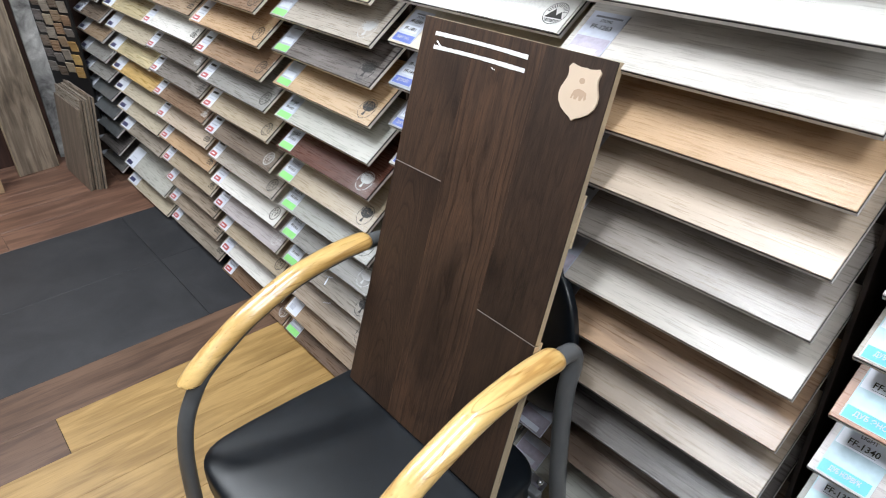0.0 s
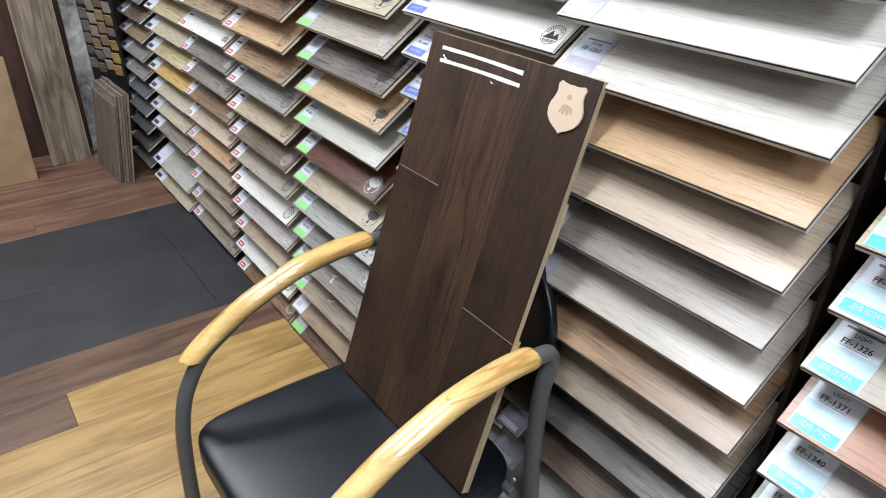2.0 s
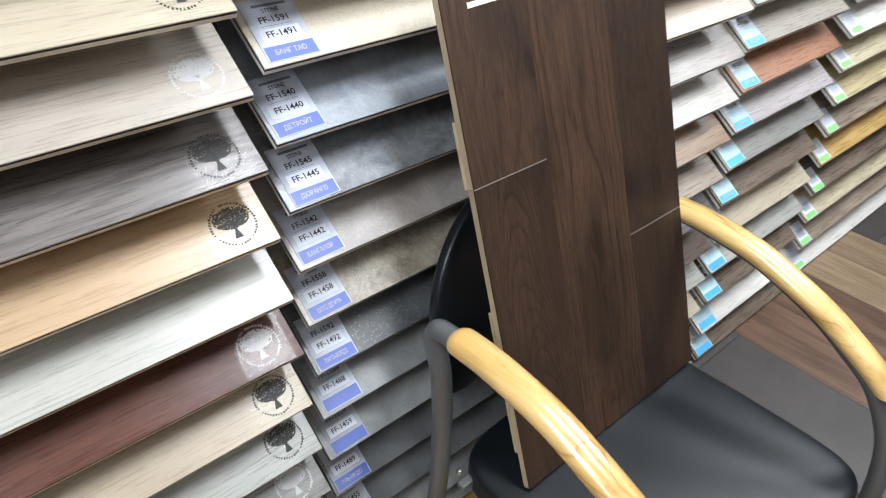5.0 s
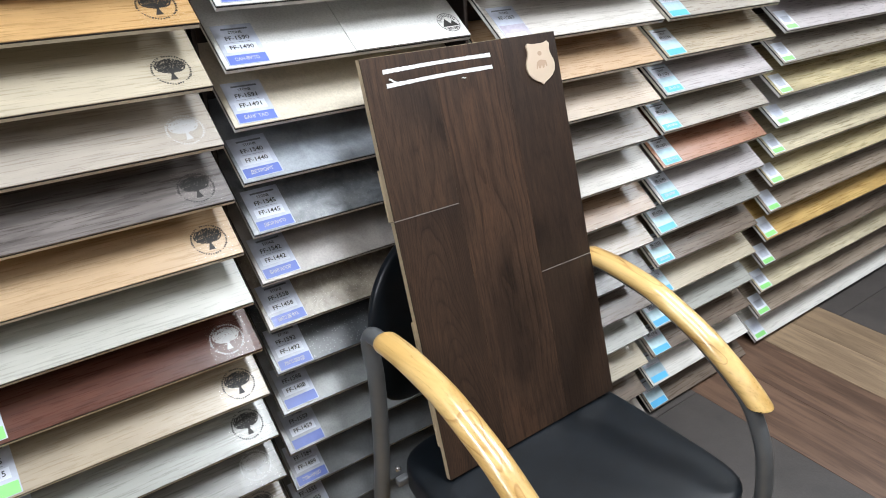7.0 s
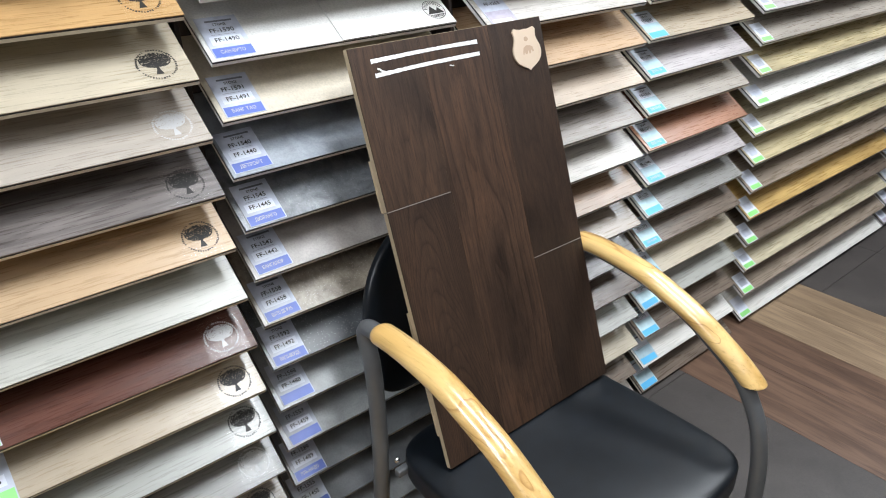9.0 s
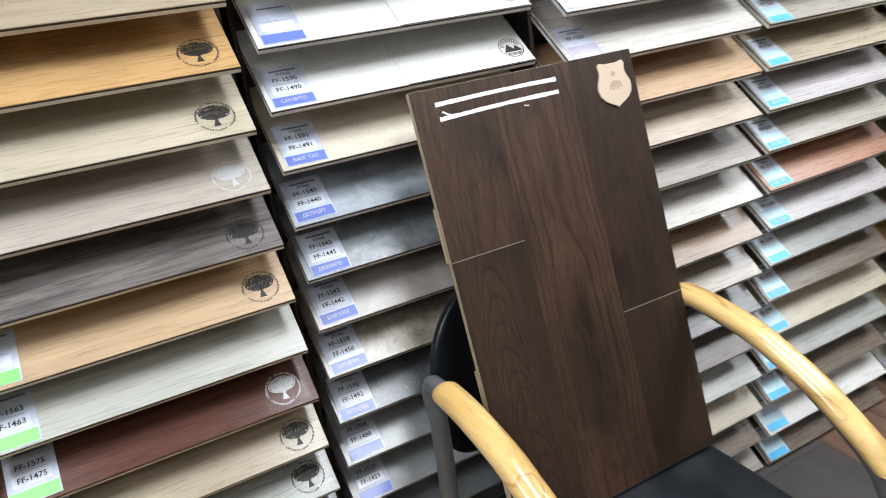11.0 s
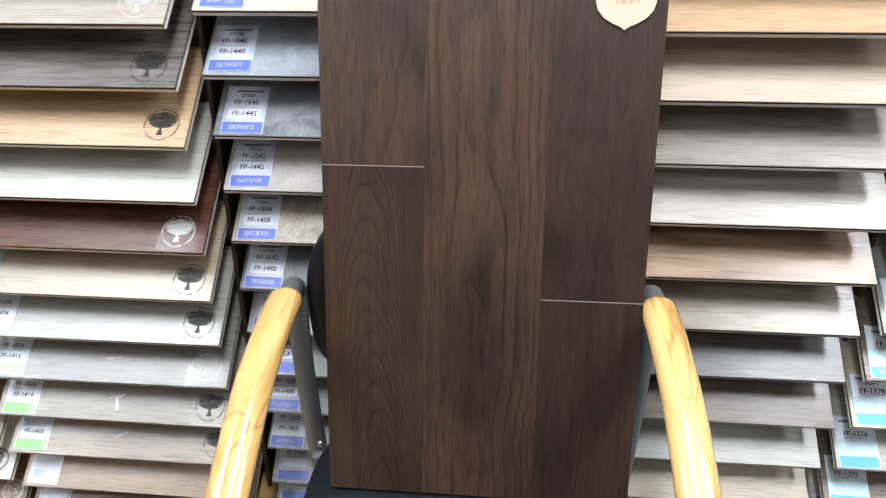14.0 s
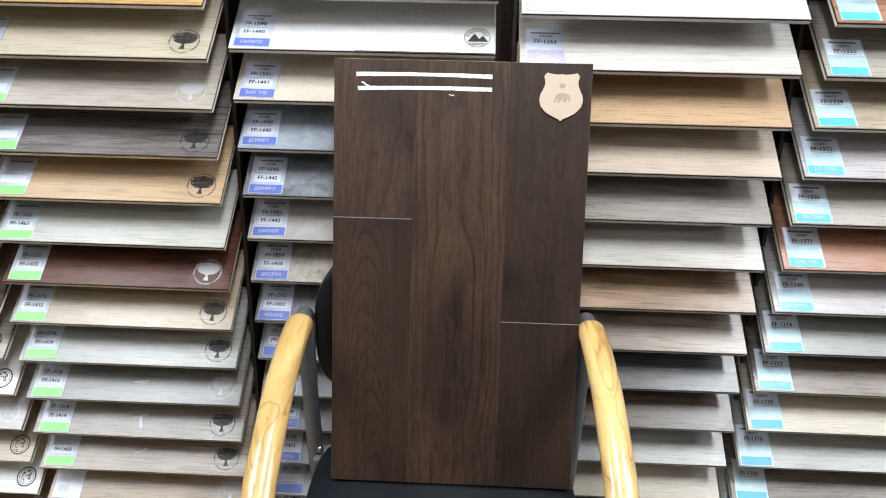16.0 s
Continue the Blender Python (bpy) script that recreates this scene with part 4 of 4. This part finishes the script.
OUT = [(0, -0.0460), (0.0055, -0.0415), (0.016, -0.0372), (0.0285, -0.0300), (0.0375, -0.0195), (0.0405, -0.008), (0.0390, 0.002), (0.0345, 0.011), (0.0310, 0.0195), (0.0305, 0.027), (0.0330, 0.0365), (0.0275, 0.0425), (0.0195, 0.0405), (0.009, 0.0392), (0, 0.0400)]
shape = OUT + [(-x, z) for x, z in OUT[-2:0:-1]]
sx, sz = 0.1855, H - 0.0605
bm = bmesh.new()
f = bm.faces.new([bm.verts.new((sx + x, -T - 0.0036, sz + z)) for x, z in shape])
r = bmesh.ops.extrude_face_region(bm, geom=[f])
for v in r["geom"]:
    if isinstance(v, bmesh.types.BMVert):
        v.co.y = -T
bmesh.ops.recalc_face_normals(bm, faces=bm.faces)
shield = part("shield", bm, SHIELD, panel, "pale birch plywood shield")
bm = bmesh.new()
BODY = [(-0.015, -0.006), (-0.012, 0.002), (-0.004, 0.006), (0.006, 0.005), (0.014, 0.002), (0.016, -0.008), (0.012, -0.010), (0.010, -0.004), (0.006, -0.012), (0.002, -0.012), (0.0, -0.005), (-0.004, -0.012), (-0.009, -0.012), (-0.010, -0.005), (-0.013, -0.012), (-0.016, -0.012)]
bm.faces.new([bm.verts.new((sx + 0.002 + x, -T - 0.0040, sz + z)) for x, z in BODY])
disc_pts = [(0.0062 * math.cos(a), 0.0050 * math.sin(a)) for a in (2 * math.pi * i / 10 for i in range(10))]
bm.faces.new([bm.verts.new((sx + 0.001 + x, -T - 0.0040, sz + 0.019 + z)) for x, z in disc_pts])
part("emblem", bm, SHIELD_INK, shield, "brown burnt emblem")

# ---- things by the side wall ----
def leaning(name, m, lo, hi, material, label, category, group="", edge=None):
    ob = holder(name, m, label, category, group)
    bm = bmesh.new()
    box(bm, lo, hi, 0.0015, 1)
    part("panel", bm, material, ob)
    if edge:
        for y in (lo[1] - 0.003, hi[1]):
            bm = bmesh.new()
            box(bm, (lo[0], y, lo[2]), (hi[0] - 0.001, y + 0.003, hi[2]))
            part("edge", bm, edge, ob, "pale raw edge")
    return ob


leaning("rustic_plank", pose(-3.175, -0.158, 0.0, 0, -2.6, 7), (-0.012, -0.098, 0), (0.012, 0.098, 2.2), RUSTIC, "tall rustic brown plank leaning against the side wall", "plank", edge=OAK_CORE)
leaning("fibreboard_panel", pose(-3.0, -0.62, 0.0, 0, -2.0, 0), (-0.008, -0.26, 0), (0.008, 0.262, 0.64), FIBRE, "plain tan fibreboard panel standing on the floor", "panel")
leaning("marble_panel", pose(-3.30, 0.08, 0.0, 0, -1.0, 3), (-0.006, -0.10, 0), (0.006, 0.13, 2.1), MARBLE, "tall white marble-print panel with grey veins", "panel")
for dy, h, dx, tone in ((0.0, 0.415, 0.0, OFFCUT), (0.013, 0.455, -0.012, WOODS["greige"]), (0.026, 0.455, 0.0, WOODS["taupe"]), (0.039, 0.46, 0.012, WOODS["greige"]), (0.052, 0.47, 0.004, WOODS["taupe"]), (0.065, 0.465, 0.016, WOODS["grey"])):
    ob = holder("short_plank", pose(-2.90 + dx, -0.03 + dy, 0.0, -7, 0, 2), "short brown plank offcut standing upright in a stack", "plank", "stacked plank offcuts")
    bm = bmesh.new()
    box(bm, (-0.20, 0.0, 0.0), (0.199, 0.010, h), 0.001, 1)
    part("panel", bm, tone, ob)
    bm = bmesh.new()
    box(bm, (0.199, 0.0005, 0.0), (0.202, 0.0095, h))
    part("edge", bm, DULL_EDGE, ob, "dull raw edge")

stand = holder("chip_display", pose(-3.30, 0.075, 0.0, 0, 0, 28), "black stand hung with rows of small square flooring chips", "sample display")
bm = bmesh.new()
box(bm, (-0.02, -0.005, 0.0), (0.26, 0.005, 1.6), 0.001, 1)
part("back_board", bm, BLACK_STEEL, stand, "black backing board")
chip_tones = ["tan", "greige", "taupe", "warm_tan", "beige", "grey", "tan", "greige", "warm_tan", "taupe"]
chip_rnd = random.Random(5)
for i in range(17):
    for j in range(4):
        bm = bmesh.new()
        x, z = 0.004 + j * 0.062, 0.475 + i * 0.066 - 0.022 * (j % 2)
        box(bm, (x, -0.016, z), (x + 0.054, -0.008, z + 0.056), 0.002, 1)
        tilt = Matrix.Translation((x, -0.008, z + 0.05)) @ Matrix.Rotation(radians(chip_rnd.uniform(4, 16)), 4, "X") @ Matrix.Rotation(radians(chip_rnd.uniform(-3, 3)), 4, "Y") @ Matrix.Translation((-x, 0.008, -z - 0.05))
        bm.transform(tilt)
        if j == 0:
            tone = ("grey", "dark_grey", "taupe")[i % 3]
        elif i < 3 and j > 2:
            tone = ("golden", "ochre", "golden")[i]
        else:
            tone = chip_tones[(i * 3 + j * 2) % 10]
        part("chip", bm, WOODS[tone], stand)

# ---- floor pieces ----
PIECES = {}


def piece(x0, x1, y0, y1, material, name):
    key = (round(x1 - x0, 3), round(y1 - y0, 3), material.name)
    if key not in PIECES:
        bm = bmesh.new()
        w, d = (x1 - x0) / 2 - 0.0006, (y1 - y0) / 2 - 0.0006
        box(bm, (-w, -d, -0.006), (w, d, 0.0), 0.0008, 1)
        PIECES[key] = mesh_of(name, bm, material)
    return shared(name, PIECES[key], floor, Matrix.Translation(((x0 + x1) / 2, (y0 + y1) / 2, 0)))


def strip(x0, x1, lengths, start, material, name="plank"):
    y = Y1
    first = True
    k = 0
    while y > Y0:
        length = start if first else lengths[k % len(lengths)]
        first, k = False, k + 1
        piece(x0, x1, max(Y0, y - length), y, material, name)
        y -= length


x = -2.31
while x > X0:
    strip(max(X0, x - 0.205), x, (1.2,), 0.35 + (x * 7.3) % 0.8, FLOOR_RED)
    x -= 0.205
for x in (-2.31, -1.795):
    strip(x, x + 0.515, (0.9,), 0.62, FLOOR_TILE, "tile")
strip(-1.28, -1.07, (1.6,), 1.62, FLOOR_BROWN)
piece(-1.07, -0.89, -0.58, Y1, FLOOR_YELLOW, "plank")
piece(-1.07, -0.89, -1.78, -0.58, FLOOR_BROWN, "plank")
piece(-1.07, -0.89, Y0, -1.78, FLOOR_BROWN, "plank")
for k, x in enumerate((-0.89, -0.71, -0.53, -0.35, -0.17)):
    strip(x, min(x + 0.18, -0.05), (1.6,), (1.62, 1.9, 1.75, 1.5, 1.3)[k], FLOOR_YELLOW)
for x in (-0.05, 0.405):
    strip(x, x + 0.455, (0.9,), 0.5, FLOOR_TILE_WARM, "tile")
for k, x in enumerate((0.86, 1.085)):
    strip(x, x + 0.225, (1.6,), (1.6, 1.3)[k], FLOOR_BROWN)
for k, x in enumerate((1.31, 1.50)):
    strip(x, x + 0.19, (1.6,), (1.4, 1.7)[k], FLOOR_BEIGE)
x = 1.69
while x < X1:
    strip(x, min(X1, x + 0.5), (0.9,), 0.55, FLOOR_TILE_WARM, "tile")
    x += 0.5
